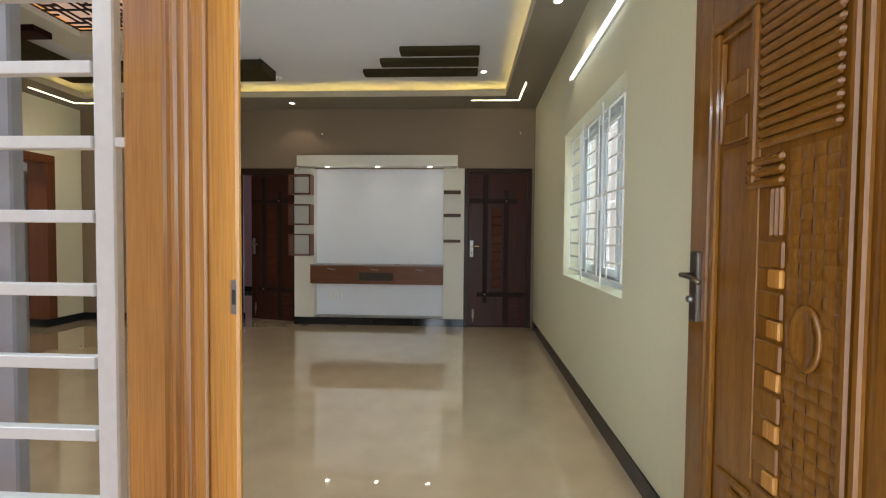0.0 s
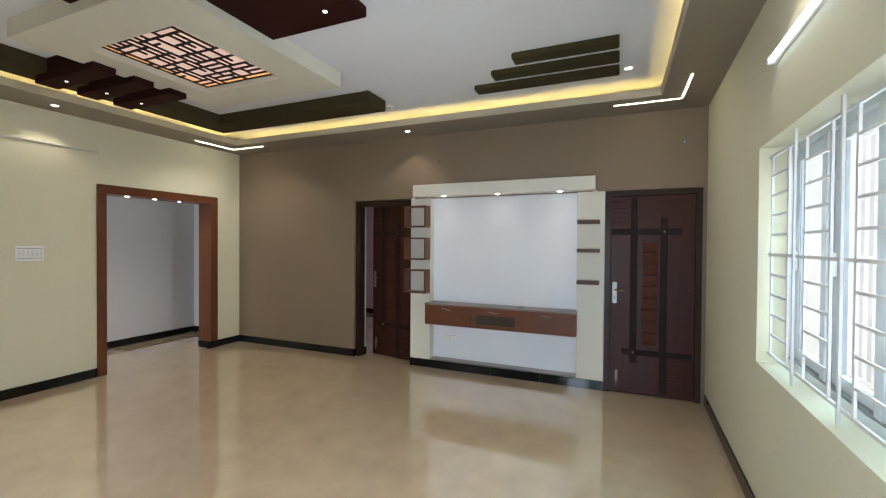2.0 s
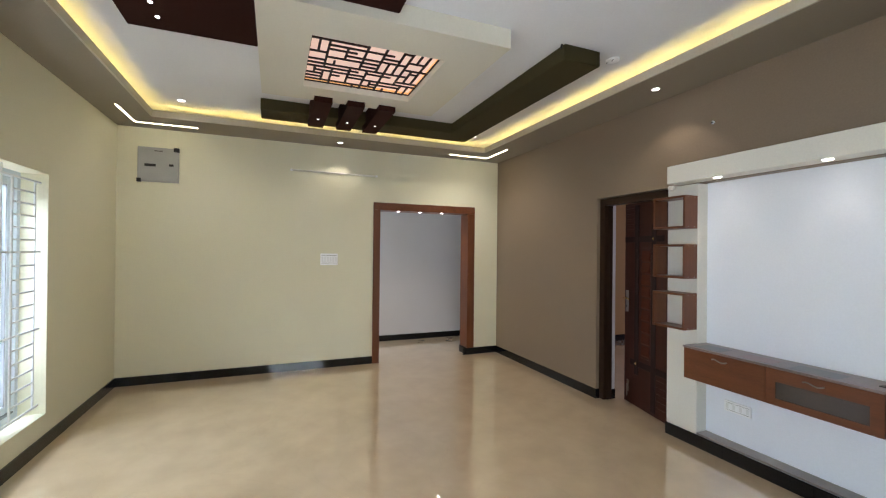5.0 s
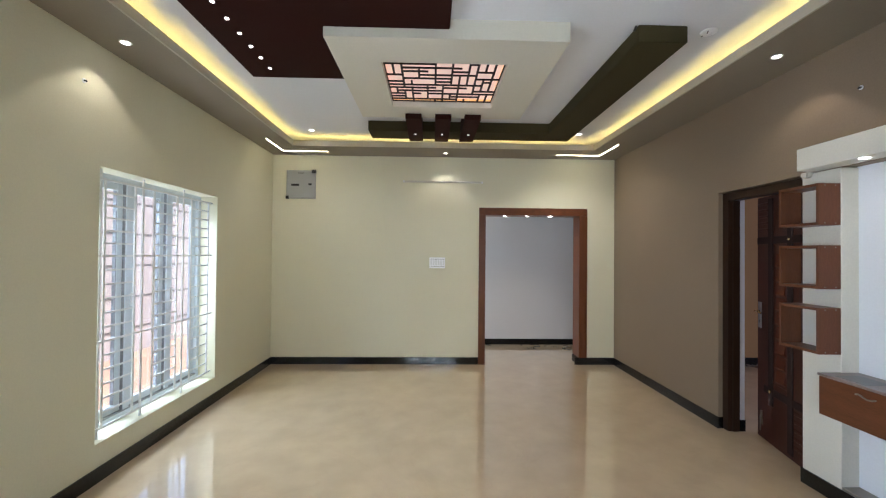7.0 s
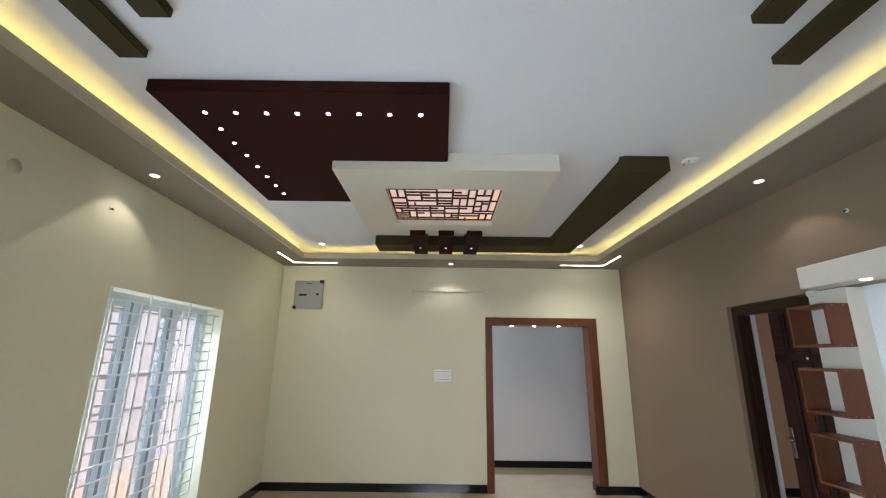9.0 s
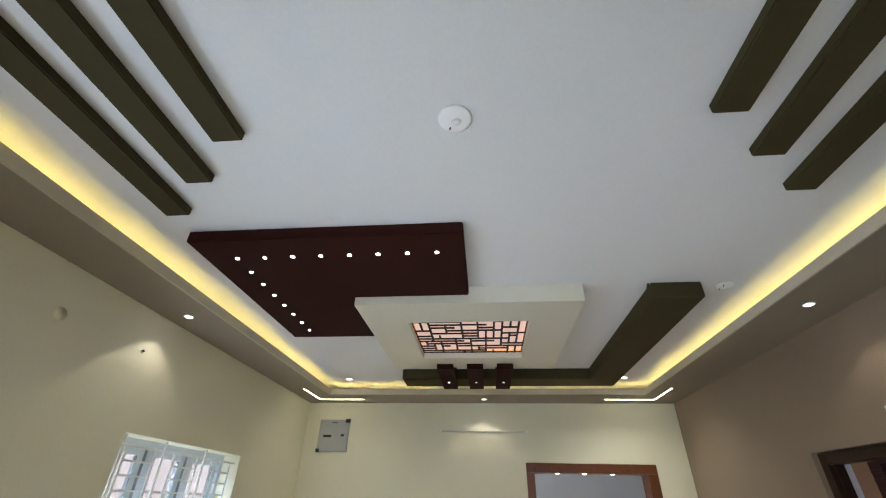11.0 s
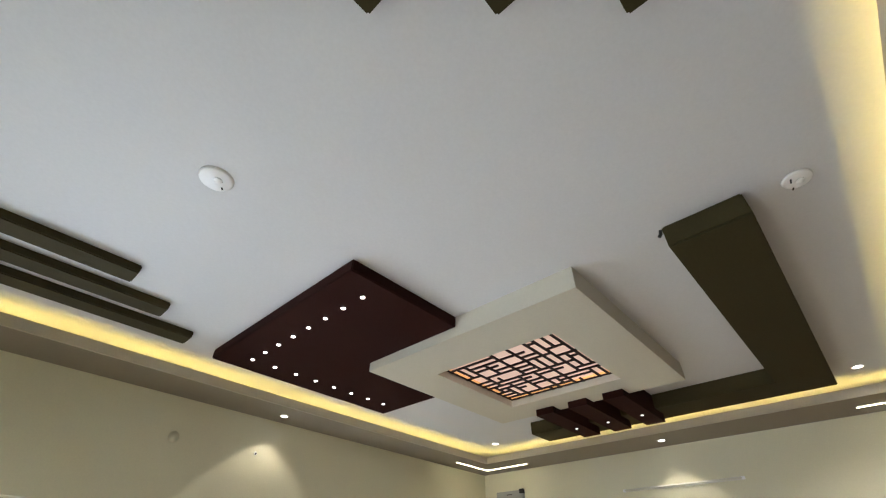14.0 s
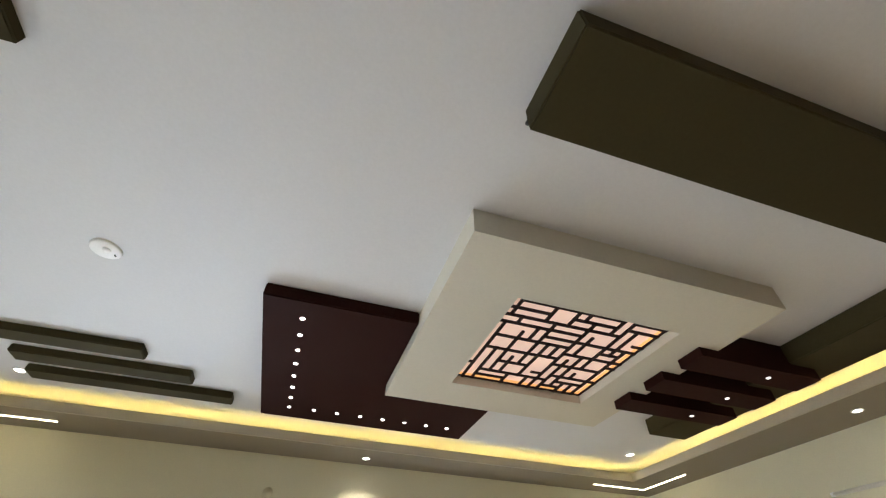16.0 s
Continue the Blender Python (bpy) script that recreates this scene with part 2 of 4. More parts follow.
def lathe(profile, seg=24, at=(0, 0, 0), caps=True):
    """A turned shape round z from (radius, z) pairs."""
    bm = bmesh.new()
    rings = []
    for r, z in profile:
        rings.append([bm.verts.new((at[0] + r * math.cos(2 * math.pi * i / seg), at[1] + r * math.sin(2 * math.pi * i / seg), at[2] + z)) for i in range(seg)])
    for a, b in zip(rings, rings[1:]):
        for i in range(seg):
            bm.faces.new((a[i], a[(i + 1) % seg], b[(i + 1) % seg], b[i]))
    if caps:
        bm.faces.new(rings[0][::-1])
        bm.faces.new(rings[-1])
    bmesh.ops.recalc_face_normals(bm, faces=bm.faces)
    return bm


def sweep(points, r, seg=8):
    """A round bar along a line of points."""
    bm = bmesh.new()
    pts = [Vector(p) for p in points]
    rings = []
    for i, p in enumerate(pts):
        d = (pts[min(i + 1, len(pts) - 1)] - pts[max(i - 1, 0)]).normalized()
        m = Matrix.Translation(p) @ d.to_track_quat("Z", "Y").to_matrix().to_4x4()
        rings.append([bm.verts.new(m @ Vector((r * math.cos(2 * math.pi * k / seg), r * math.sin(2 * math.pi * k / seg), 0))) for k in range(seg)])
    for a, b in zip(rings, rings[1:]):
        for i in range(seg):
            bm.faces.new((a[i], a[(i + 1) % seg], b[(i + 1) % seg], b[i]))
    bm.faces.new(rings[0][::-1])
    bm.faces.new(rings[-1])
    bmesh.ops.recalc_face_normals(bm, faces=bm.faces)
    return bm


def mesh_of(name, bm, mat, smooth=False):
    me = bpy.data.meshes.new(name)
    bm.to_mesh(me)
    bm.free()
    me.materials.append(mat)
    if smooth:
        me.polygons.foreach_set("use_smooth", [True] * len(me.polygons))
    return me


def solid(name, bm, mat, label="", category="", kind="", group="", smooth=False):
    return tagged(new(name, mesh_of(name, bm, mat, smooth)), label, category, group, kind)


def thing(name, label="", category="", kind="", group="", at=(0, 0, 0)):
    ob = new(name)
    ob.empty_display_size = 0.1
    ob.matrix_basis = Matrix.Translation(at)
    return tagged(ob, label, category, group, kind)


def part(name, bm, mat, parent, label="", smooth=False):
    """Links a bmesh in world places as one mesh under a thing or a part."""
    ob = new(name, mesh_of(name, bm, mat, smooth))
    ob.parent = parent
    root = Vector((0, 0, 0))
    p = parent
    while p is not None:
        root += p.matrix_basis.translation
        p = p.parent
    ob.data.transform(Matrix.Translation(-root))
    return tagged(ob, label)


def spot_lamp(name, at, watts, degrees=110, blend=0.35, rgb=(1.0, 0.88, 0.70), size=0.03, target=None):
    ob = new(name, bpy.data.lights.new(name, "SPOT"))
    ob.data.energy, ob.data.color, ob.data.spot_size, ob.data.spot_blend, ob.data.shadow_soft_size = watts, rgb, radians(degrees), blend, size
    ob.matrix_world = look(at, target or (at[0], at[1] + 0.0001, at[2] - 1))
    return ob


# ---- plan ----
EAST, WEST, NORTH, SOUTH = 1.24, -5.08, 6.02, 1.135
FLOOR_Z = -0.02
CEIL, SOFFIT = 3.07, 2.93
OUT_E, OUT_W, OUT_S, OUT_N = EAST + 0.23, WEST - 0.23, SOUTH - 0.265, NORTH + 0.18
CORR = -6.40
# the east wall runs a little out of square: what hangs on it is built square and turned with it
SKEW = Matrix.Translation((1.195, 2.75, 0)) @ Matrix.Rotation(-0.0246, 4, "Z") @ Matrix.Translation((-EAST, -2.75, 0))


def turned_with_east_wall(ob):
    ob.matrix_basis = SKEW @ ob.matrix_basis
    return ob


# floor of hall, corridor and the room behind
solid("floor", boxes((CORR - 0.2, OUT_E, OUT_S, 9.6, -0.14, FLOOR_Z)), FLOOR, "polished beige marble floor with faint veins", "floor", "structure")

# walls
solid("wall_north", boxes((OUT_W, -2.90, NORTH, OUT_N, FLOOR_Z, 3.2), (-2.90, OUT_E, NORTH, OUT_N, 2.13, 3.2), (1.236, OUT_E, NORTH, OUT_N, FLOOR_Z, 2.13), (-1.975, -1.94, NORTH + 0.11, OUT_N, FLOOR_Z, 2.13)),
      BROWN, "brown painted wall round two dark doors", "wall", "structure")
turned_with_east_wall(solid("wall_east", boxes((EAST, OUT_E, SOUTH - 0.06, 2.68, FLOOR_Z, 3.2), (EAST, OUT_E, 4.18, OUT_N, FLOOR_Z, 3.2), (EAST, OUT_E, 2.68, 4.18, FLOOR_Z, 0.868), (EAST, OUT_E, 2.68, 4.18, 2.12, 3.2)),
      CREAM, "cream painted wall with a grilled window", "wall", "structure"))
solid("wall_west", boxes((OUT_W, WEST, OUT_S, 4.10, FLOOR_Z, 3.2), (OUT_W, WEST, 5.58, NORTH, FLOOR_Z, 3.2), (OUT_W, WEST, 4.10, 5.58, 2.20, 3.2)),
      CREAM, "cream painted wall with a wood-lined doorway", "wall", "structure")
solid("wall_south", boxes((WEST, -3.57, OUT_S, SOUTH, FLOOR_Z, 3.2), (-3.57, -2.02, OUT_S, SOUTH, FLOOR_Z, 0.24), (-3.57, -2.02, OUT_S, SOUTH, 2.12, 3.2),
                          (-2.02, -0.62, OUT_S, SOUTH, FLOOR_Z, 3.2), (-0.62, -0.110, OUT_S, SOUTH, FLOOR_Z, 0.60), (-0.62, OUT_E, OUT_S, SOUTH, 2.16, 3.2), (1.165, OUT_E, OUT_S, SOUTH, FLOOR_Z, 2.16)),
      CREAM, "cream painted wall with the entrance and a tall window", "wall", "structure")

# corridor behind the doorway
solid("wall_corridor_back", boxes((CORR - 0.2, CORR, 1.5, 9.4, FLOOR_Z, 3.2)), GREY_WALL, "pale grey corridor wall", "wall", "structure")
# Unseen end wall; its opening is added to let light in.
solid("wall_corridor_end", boxes((CORR, OUT_W, 1.5, 1.7, FLOOR_Z, 0.9), (CORR, OUT_W, 1.5, 1.7, 2.2, 3.2)), GREY_WALL, "pale grey corridor end wall, unseen, with an opening added for light", "wall", "structure")
solid("wall_corridor_far", boxes((CORR, -6.22, 6.22, 6.42, FLOOR_Z, 3.2), (-6.22, OUT_W - 0.02, 6.22, 6.42, 2.12, 3.2)), GREY_WALL, "pale grey wall with a dark door opening", "wall", "structure")
solid("ceiling_corridor", boxes((CORR, OUT_W, 1.7, 9.4, 3.0, 3.15)), WHITE_CEIL, "white corridor ceiling", "ceiling", "structure")

# room behind the half-open door
solid("wall_bedroom_back", boxes((-5.3, 0.2, 9.2, 9.4, FLOOR_Z, 3.2)), MAUVE, "mauve bedroom wall", "wall", "structure")
solid("wall_bedroom_west", boxes((-5.3, -5.1, OUT_N, 9.2, FLOOR_Z, 3.2)), OCHRE, "ochre bedroom wall", "wall", "structure")
# The opening in this unseen wall is added to light the room.
solid("wall_bedroom_east", boxes((0.0, 0.2, OUT_N, 7.0, FLOOR_Z, 3.2), (0.0, 0.2, 8.2, 9.2, FLOOR_Z, 3.2), (0.0, 0.2, 7.0, 8.2, FLOOR_Z, 0.9), (0.0, 0.2, 7.0, 8.2, 2.1, 3.2)), MAUVE, "mauve bedroom wall, unseen, with an opening added for light", "wall", "structure")
solid("wall_bedroom_reveal", boxes((-2.97, -2.832, 6.162, 6.215, FLOOR_Z, 2.12)), GREY_WALL, "pale grey painted return of the bedroom doorway", "wall", "structure")
solid("ceiling_bedroom", boxes((-5.3, 0.2, OUT_N, 9.4, 3.2, 3.3)), WHITE_CEIL, "white bedroom ceiling", "ceiling", "structure")

# main ceiling, soffit with its lip
solid("ceiling", boxes((WEST, EAST + 0.10, SOUTH, NORTH, CEIL, 3.2)), WHITE_CEIL, "white tray ceiling", "ceiling", "structure")
CX0, CX1, CY0, CY1 = -4.56, 0.83, 1.575, 5.52
solid("ceiling_soffit", boxes((WEST, CX0, SOUTH, NORTH, SOFFIT, SOFFIT + 0.018), (CX1, EAST + 0.10, SOUTH, NORTH, SOFFIT, SOFFIT + 0.018),
                              (CX0, CX1, SOUTH, CY0, SOFFIT, SOFFIT + 0.018), (CX0, CX1, CY1, NORTH, SOFFIT, SOFFIT + 0.018)),
      TAUPE, "taupe dropped ceiling border", "ceiling", "structure")
solid("ceiling_lip", boxes((CX0, CX0 + 0.014, CY0, CY1, SOFFIT - 0.002, SOFFIT + 0.068), (CX1 - 0.014, CX1, CY0, CY1, SOFFIT - 0.002, SOFFIT + 0.068),
                           (CX0 + 0.014, CX1 - 0.014, CY0, CY0 + 0.014, SOFFIT - 0.002, SOFFIT + 0.068), (CX0 + 0.014, CX1 - 0.014, CY1 - 0.014, CY1, SOFFIT - 0.002, SOFFIT + 0.068)),
      LIP, "beige upstand along the ceiling cove", "trim", "structure")
TZ = SOFFIT + 0.020
for x0, x1, y0, y1 in ((CX0 - 0.095, CX0 - 0.083, CY0, CY1), (CX1 + 0.083, CX1 + 0.095, CY0, CY1), (CX0, CX1, CY0 - 0.095, CY0 - 0.083), (CX0, CX1, CY1 + 0.083, CY1 + 0.095)):
    solid("cove_light_strip", box(x0, x1, y0, y1, TZ, TZ + 0.004), COVE, "warm yellow LED tape hidden in the ceiling cove", "strip light", "", "cove light strips")

# skirting
SK, ST = 0.08, 0.012


def skirting(name, rows):
    return solid(name, boxes(*rows), GRANITE, "black granite skirting", "skirting", "structure")


skirting("baseboard_north", [(WEST + ST, -2.90, NORTH - ST, NORTH, FLOOR_Z, SK)])
skirting("baseboard_west", [(WEST, WEST + ST, SOUTH, 4.06, FLOOR_Z, SK), (WEST, WEST + ST, 5.45, NORTH, FLOOR_Z, SK)])
skirting("baseboard_south", [(WEST + ST, -0.15, SOUTH, SOUTH + ST, FLOOR_Z, SK)])
turned_with_east_wall(skirting("baseboard_east", [(EAST - ST, EAST, SOUTH + ST, 5.975, FLOOR_Z, SK)]))
skirting("baseboard_corridor", [(CORR, CORR + ST, 1.7, 6.22, FLOOR_Z, SK), (CORR + ST, -6.22, 6.22 - ST, 6.22, FLOOR_Z, SK)])
skirting("baseboard_bedroom", [(-5.1, 0.0, 9.2 - ST, 9.2, FLOOR_Z, SK), (-5.1, -5.1 + ST, OUT_N, 9.2, FLOOR_Z, SK), (-2.832, -2.832 + ST, 6.165, 6.215, FLOOR_Z, SK)])


# ---- gypsum shapes on the ceiling ----
def ceiling_block(name, x0, x1, y0, y1, z0, mat, label, group="", z1=CEIL):
    return solid(name, box(x0, x1, y0, y1, z0, z1, 0.006, 2), mat, label, "ceiling panel", "", group)


maroon = thing("maroon_ceiling_panel", "dark maroon square ceiling panel with an L of small spotlights", "ceiling panel", at=(-1.82, 2.69, CEIL))
def l_plate():
    bm = bmesh.new()
    pts = [(-2.625, 1.89), (-1.03, 1.89), (-1.03, 3.485), (-1.823, 3.485), (-1.823, 2.668), (-2.625, 2.668)]
    lo = [bm.verts.new((x, y, 2.998)) for x, y in pts]
    hi = [bm.verts.new((x, y, CEIL)) for x, y in pts]
    bm.faces.new(lo[::-1])
    bm.faces.new(hi)
    for i in range(6):
        bm.faces.new((lo[i], lo[(i + 1) % 6], hi[(i + 1) % 6], hi[i]))
    bmesh.ops.recalc_face_normals(bm, faces=bm.faces)
    bmesh.ops.bevel(bm, geom=list(bm.edges), offset=0.006, segments=2, affect="EDGES")
    return bm


part("panel", l_plate(), MAROON, maroon)
for i in range(8):
    p = (-1.232, 2.095 + i * (3.323 - 2.095) / 7, 2.998)
    s = part("spotlight", lathe([(0.0001, -0.004), (0.008, -0.005), (0.0125, -0.002), (0.0135, 0.003)], 14, p), LAMP_SMALL, maroon, "lit small spotlight", True)
for i in range(7):
    p = (-1.407 - i * (2.447 - 1.407) / 6, 2.095, 2.998)
    part("spotlight", lathe([(0.0001, -0.004), (0.008, -0.005), (0.0125, -0.002), (0.0135, 0.003)], 14, p), LAMP_SMALL, maroon, "lit small spotlight", True)

LX0, LX1, LY0, LY1 = -3.085, -2.175, 3.0, 3.935
SX0, SX1, SY0, SY1, SZ = -3.40, -1.825, 2.67, 4.275, 2.94
lattice_box = thing("lattice_ceiling_panel", "ivory square ceiling panel with a backlit brown lattice", "ceiling panel", at=(-2.61, 3.47, CEIL))
part("surround", boxes((SX0, LX0, SY0, SY1, SZ, CEIL), (LX1, SX1, SY0, SY1, SZ, CEIL), (LX0, LX1, SY0, LY0, SZ, CEIL), (LX0, LX1, LY1, SY1, SZ, CEIL)), SLAB_IVORY, lattice_box)
part("diffuser", box(LX0, LX1, LY0, LY1, 3.022, 3.030), PANEL, lattice_box, "backlit pale pink acrylic diffuser")


def lattice_bars(x0, x1, y0, y1, z0, z1, w):
    """Bars that part a square into pinwheels, long cells and open L shapes."""
    rng = random.Random(7)
    bm = bmesh.new()
    n = 14
    sx, sy = (x1 - x0) / n, (y1 - y0) / n
    count = itertools.count()

    def bar(a0, b0, a1, b1):
        e = 0.00025 * (next(count) % 9)
        add_box(bm, x0 + a0 * sx - w / 2, x0 + a1 * sx + w / 2, y0 + b0 * sy - w / 2, y0 + b1 * sy + w / 2, z0 + e, z1 + e)

    def split(a0, a1, b0, b1):
        p, q = a1 - a0, b1 - b0
        if p <= 1 or q <= 1 or p * q <= 4 and rng.random() < 0.6:
            if max(p, q) > 3 and rng.random() < 0.7:
                if p > q:
                    m = rng.randint(a0 + 1, a1 - 1)
                    bar(m, b0, m, b1)
                else:
                    m = rng.randint(b0 + 1, b1 - 1)
                    bar(a0, m, a1, m)
            return
        if p >= 5 and q >= 5 or p >= 3 and q >= 3 and rng.random() < 0.35:
            c, d = sorted(rng.sample(range(a0 + 1, a1), 2))
            g, h = sorted(rng.sample(range(b0 + 1, b1), 2))
            if rng.random() < 0.5:
                bar(a0, g, d, g)
                bar(d, b0, d, h)
                bar(c, h, a1, h)
                bar(c, g, c, b1)
                cells = ((a0, d, b0, g), (d, a1, b0, h), (c, a1, h, b1), (a0, c, g, b1), (c, d, g, h))
            else:
                bar(c, g, a1, g)
                bar(c, b0, c, h)
                bar(a0, h, d, h)
                bar(d, g, d, b1)
                cells = ((c, a1, b0, g), (a0, c, b0, h), (a0, d, h, b1), (d, a1, g, b1), (c, d, g, h))
            for cell in cells:
                split(*cell)
            return
        stub = rng.random() < 0.22 and p * q <= 9
        if p >= q and rng.random() < 0.75 or p > 2 * q:
            m = rng.randint(a0 + 1, a1 - 1)
            bar(m, b0, m, b1 - (1 if stub and q > 1 else 0))
            if not stub:
                split(a0, m, b0, b1)
                split(m, a1, b0, b1)
        else:
            m = rng.randint(b0 + 1, b1 - 1)
            bar(a0, m, a1 - (1 if stub and p > 1 else 0), m)
            if not stub:
                split(a0, a1, b0, m)
                split(a0, a1, m, b1)

    split(0, n, 0, n)
    for q in ((x0, x0 + w / 2, y0, y1), (x1 - w / 2, x1, y0, y1), (x0, x1, y0, y0 + w / 2), (x0, x1, y1 - w / 2, y1)):
        add_box(bm, q[0], q[1], q[2], q[3], z0 + 0.003, z1 + 0.003)
    return bm


for q in ((LX0, LX0 + 0.006, LY0, LY1), (LX1 - 0.006, LX1, LY0, LY1), (LX0 + 0.006, LX1 - 0.006, LY0, LY0 + 0.006), (LX0 + 0.006, LX1 - 0.006, LY1 - 0.006, LY1)):
    part("edge_light", box(*q, 3.006, 3.021), EDGE_LED, lattice_box, "warm LED edge strip")
part("lattice", lattice_bars(LX0 + 0.002, LX1 - 0.002, LY0 + 0.002, LY1 - 0.002, 2.988, 2.998, 0.0165), STRAP, lattice_box, "dark brown cut lattice")


def l_beam():
    bm = bmesh.new()
    pts = [(-1.83, 4.73), (-1.83, 5.06), (-4.25, 5.06), (-4.25, 2.645), (-3.915, 2.645), (-3.915, 4.73)]
    lo = [bm.verts.new((x, y, 2.955)) for x, y in pts]
    hi = [bm.verts.new((x, y, CEIL)) for x, y in pts]
    bm.faces.new(lo)
    bm.faces.new(hi[::-1])
    for i in range(6):
        bm.faces.new((lo[i], hi[i], hi[(i + 1) % 6], lo[(i + 1) % 6]))
    bmesh.ops.recalc_face_normals(bm, faces=bm.faces)
    bmesh.ops.bevel(bm, geom=list(bm.edges), offset=0.006, segments=2, affect="EDGES")
    return bm


solid("l_shaped_ceiling_beam", l_beam(), OLIVE, "dark olive L-shaped dropped beam under the ceiling", "ceiling beam")
for yc in (3.19, 3.487, 3.782):
    blk = thing("maroon_ceiling_block", "dark maroon block with one small spotlight across the olive beam", "ceiling block", "", "three maroon ceiling blocks", (-3.67, yc, CEIL))
    part("block", boxes((-4.10, -3.27, yc - 0.08, yc + 0.08, 2.888, 2.9395), (-4.10, -3.402, yc - 0.0795, yc + 0.0795, 2.9395, CEIL)), MAROON, blk)
    part("spotlight", lathe([(0.0001, -0.004), (0.008, -0.005), (0.0125, -0.002), (0.0135, 0.003)], 14, (-3.80, yc, 2.888)), LAMP_DIM, blk, "lit small spotlight", True)
for x0, yc in ((-0.328, 4.535), (-0.575, 4.802), (-0.82, 5.075), (-0.328, 2.53), (-0.575, 2.25), (-0.82, 1.978)):
    ceiling_block("ceiling_bar", x0, 0.464, yc - 0.068, yc + 0.068, 3.022, OLIVE, "dark olive flat bar under the white ceiling", "olive ceiling bars")


# ---- lights of the ceiling ----
def downlight(at, r, mat, label, group):
    d = thing("downlight", label, "downlight", "", group, at)
    part("trim_ring", lathe([(r, 0.004), (r * 1.35, 0.003), (r * 1.4, -0.002), (r * 1.3, -0.006), (r, -0.004), (r, 0.004)], 24, at, False), WHITE_METAL, d, "", True)
    part("lens", lathe([(0.0001, -0.003), (r * 0.6, -0.0035), (r, -0.002), (r, 0.003)], 24, at), mat, d, "lit LED lens", True)
    return d


for x, y in ((-1.95, 1.34), (-4.825, 3.565), (-1.93, 5.745), (0.99, 3.47)):
    downlight((x, y, SOFFIT - 0.001), 0.027, LAMP_WHITE, "small round white downlight, lit, in the taupe border", "border downlights")
    spot_lamp("downlight_beam", (x, y, SOFFIT - 0.03), 1.15, 100, 0.25)
for x, y, watts in ((-4.34, 1.886, 2.4), (-4.315, 5.22, 8.0), (0.533, 5.125, 2.2), (0.562, 1.897, 2.2)):
    downlight((x, y, CEIL - 0.001), 0.030, LAMP_WHITE, "small round white downlight, lit, in the white ceiling", "corner downlights")
    spot_lamp("downlight_beam", (x, y, CEIL - 0.03), watts, 135, 0.9, (1.0, 0.92, 0.78))

for (cx, cy), sx, sy in (((-4.845, 1.36), 1, 1), ((-4.84, 5.70), 1, -1), ((1.005, 5.68), -1, -1), ((1.005, 1.36), -1, 1)):
    pl = thing("profile_light", "lit L-shaped linear profile light in the ceiling border", "profile light", "", "corner profile lights", (cx, cy, SOFFIT))
    part("diffuser", box(cx, cx + sx * 0.59, cy - 0.007, cy + 0.007, SOFFIT - 0.004, SOFFIT + 0.002), PROFILE, pl)
    part("diffuser", box(cx - 0.007, cx + 0.007, cy + sy * 0.009, cy + sy * 0.60, SOFFIT - 0.004, SOFFIT + 0.002), PROFILE, pl)
    part("joint_clip", box(cx + sx * 0.115, cx + sx * 0.123, cy - 0.009, cy + 0.009, SOFFIT - 0.006, SOFFIT + 0.002), WHITE_METAL, pl)


def tube_light(lit, x, y0, y1, z, nx, label):
    t = thing("tube_light", label, "tube light", "", "", (x, (y0 + y1) / 2, z))
    deep, radius = (0.030, 0.013) if lit else (0.014, 0.008)
    part("batten", box(x, x + nx * deep * 0.6, y0 + 0.01, y1 - 0.01, z - 0.014, z + 0.014, 0.003), WHITE_METAL if lit else IVORY, t)
    part("tube", rod((x + nx * deep, y0 + 0.02, z), (x + nx * deep, y1 - 0.02, z), radius, 14), TUBE if lit else IVORY, t, "" if lit else "unlit white tube", True)
    for a, b in ((y0, y0 + 0.03), (y1 - 0.03, y1)):
        part("end_cap", box(x, x + nx * deep * 1.5, a, b, z - radius - 0.005, z + radius + 0.005, 0.004), PLASTIC, t)
    return t


turned_with_east_wall(tube_light(True, EAST, 2.66, 3.88, 2.512, -1, "lit cool white tube light on the cream wall"))
tube_light(False, WEST, 2.97, 4.11, 2.575, 1, "unlit slim white tube light on the cream wall")

for x, y, r, mess in ((-0.317, 3.491, 0.065, 1), (-1.896, 5.245, 0.05, 2)):
    pc = thing("ceiling_hook_plate", "round white cover plate on the ceiling with a wire end", "cover plate", "", "ceiling cover plates", (x, y, CEIL))
    part("plate", lathe([(r * 1.08, 0.0), (r, -0.008), (r * 0.9, -0.010), (0.0001, -0.010)], 28, (x, y, CEIL)), PLASTIC, pc, "", True)
    part("centre_cap", lathe([(0.018, -0.010), (0.016, -0.014), (0.0001, -0.015)], 16, (x - 0.008, y + 0.006, CEIL)), PLASTIC, pc, "", True)
    for k in range(mess):
        part("wire_end", rod((x - 0.035 + 0.06 * k, y - 0.02, CEIL - 0.010), (x - 0.042 + 0.06 * k, y - 0.026, CEIL - 0.016 - 0.008 * k), 0.003), BLACK, pc)


# ---- television wall ----
F = 5.990
tv = thing("tv_wall_panel", "white recessed television wall panel with cream side pillars and a canopy", "tv panel", "", "", (-0.83, F, 0))
part("back_panel", box(-1.735, 0.05, 6.105, 6.16, FLOOR_Z, 2.20), WHITE, tv)
part("pillar", box(-2.004, -1.725, F, 6.16, FLOOR_Z, 2.125, 0.004), IVORY, tv, "cream pillar")
part("pillar", box(0.05, 0.333, F, 6.16, FLOOR_Z, 2.125, 0.004), IVORY, tv, "cream pillar")
canopy = part("canopy", box(-1.925, 0.24, 5.878, NORTH + 0.05, 2.135, 2.283, 0.004), IVORY, tv, "cream canopy with spotlights")
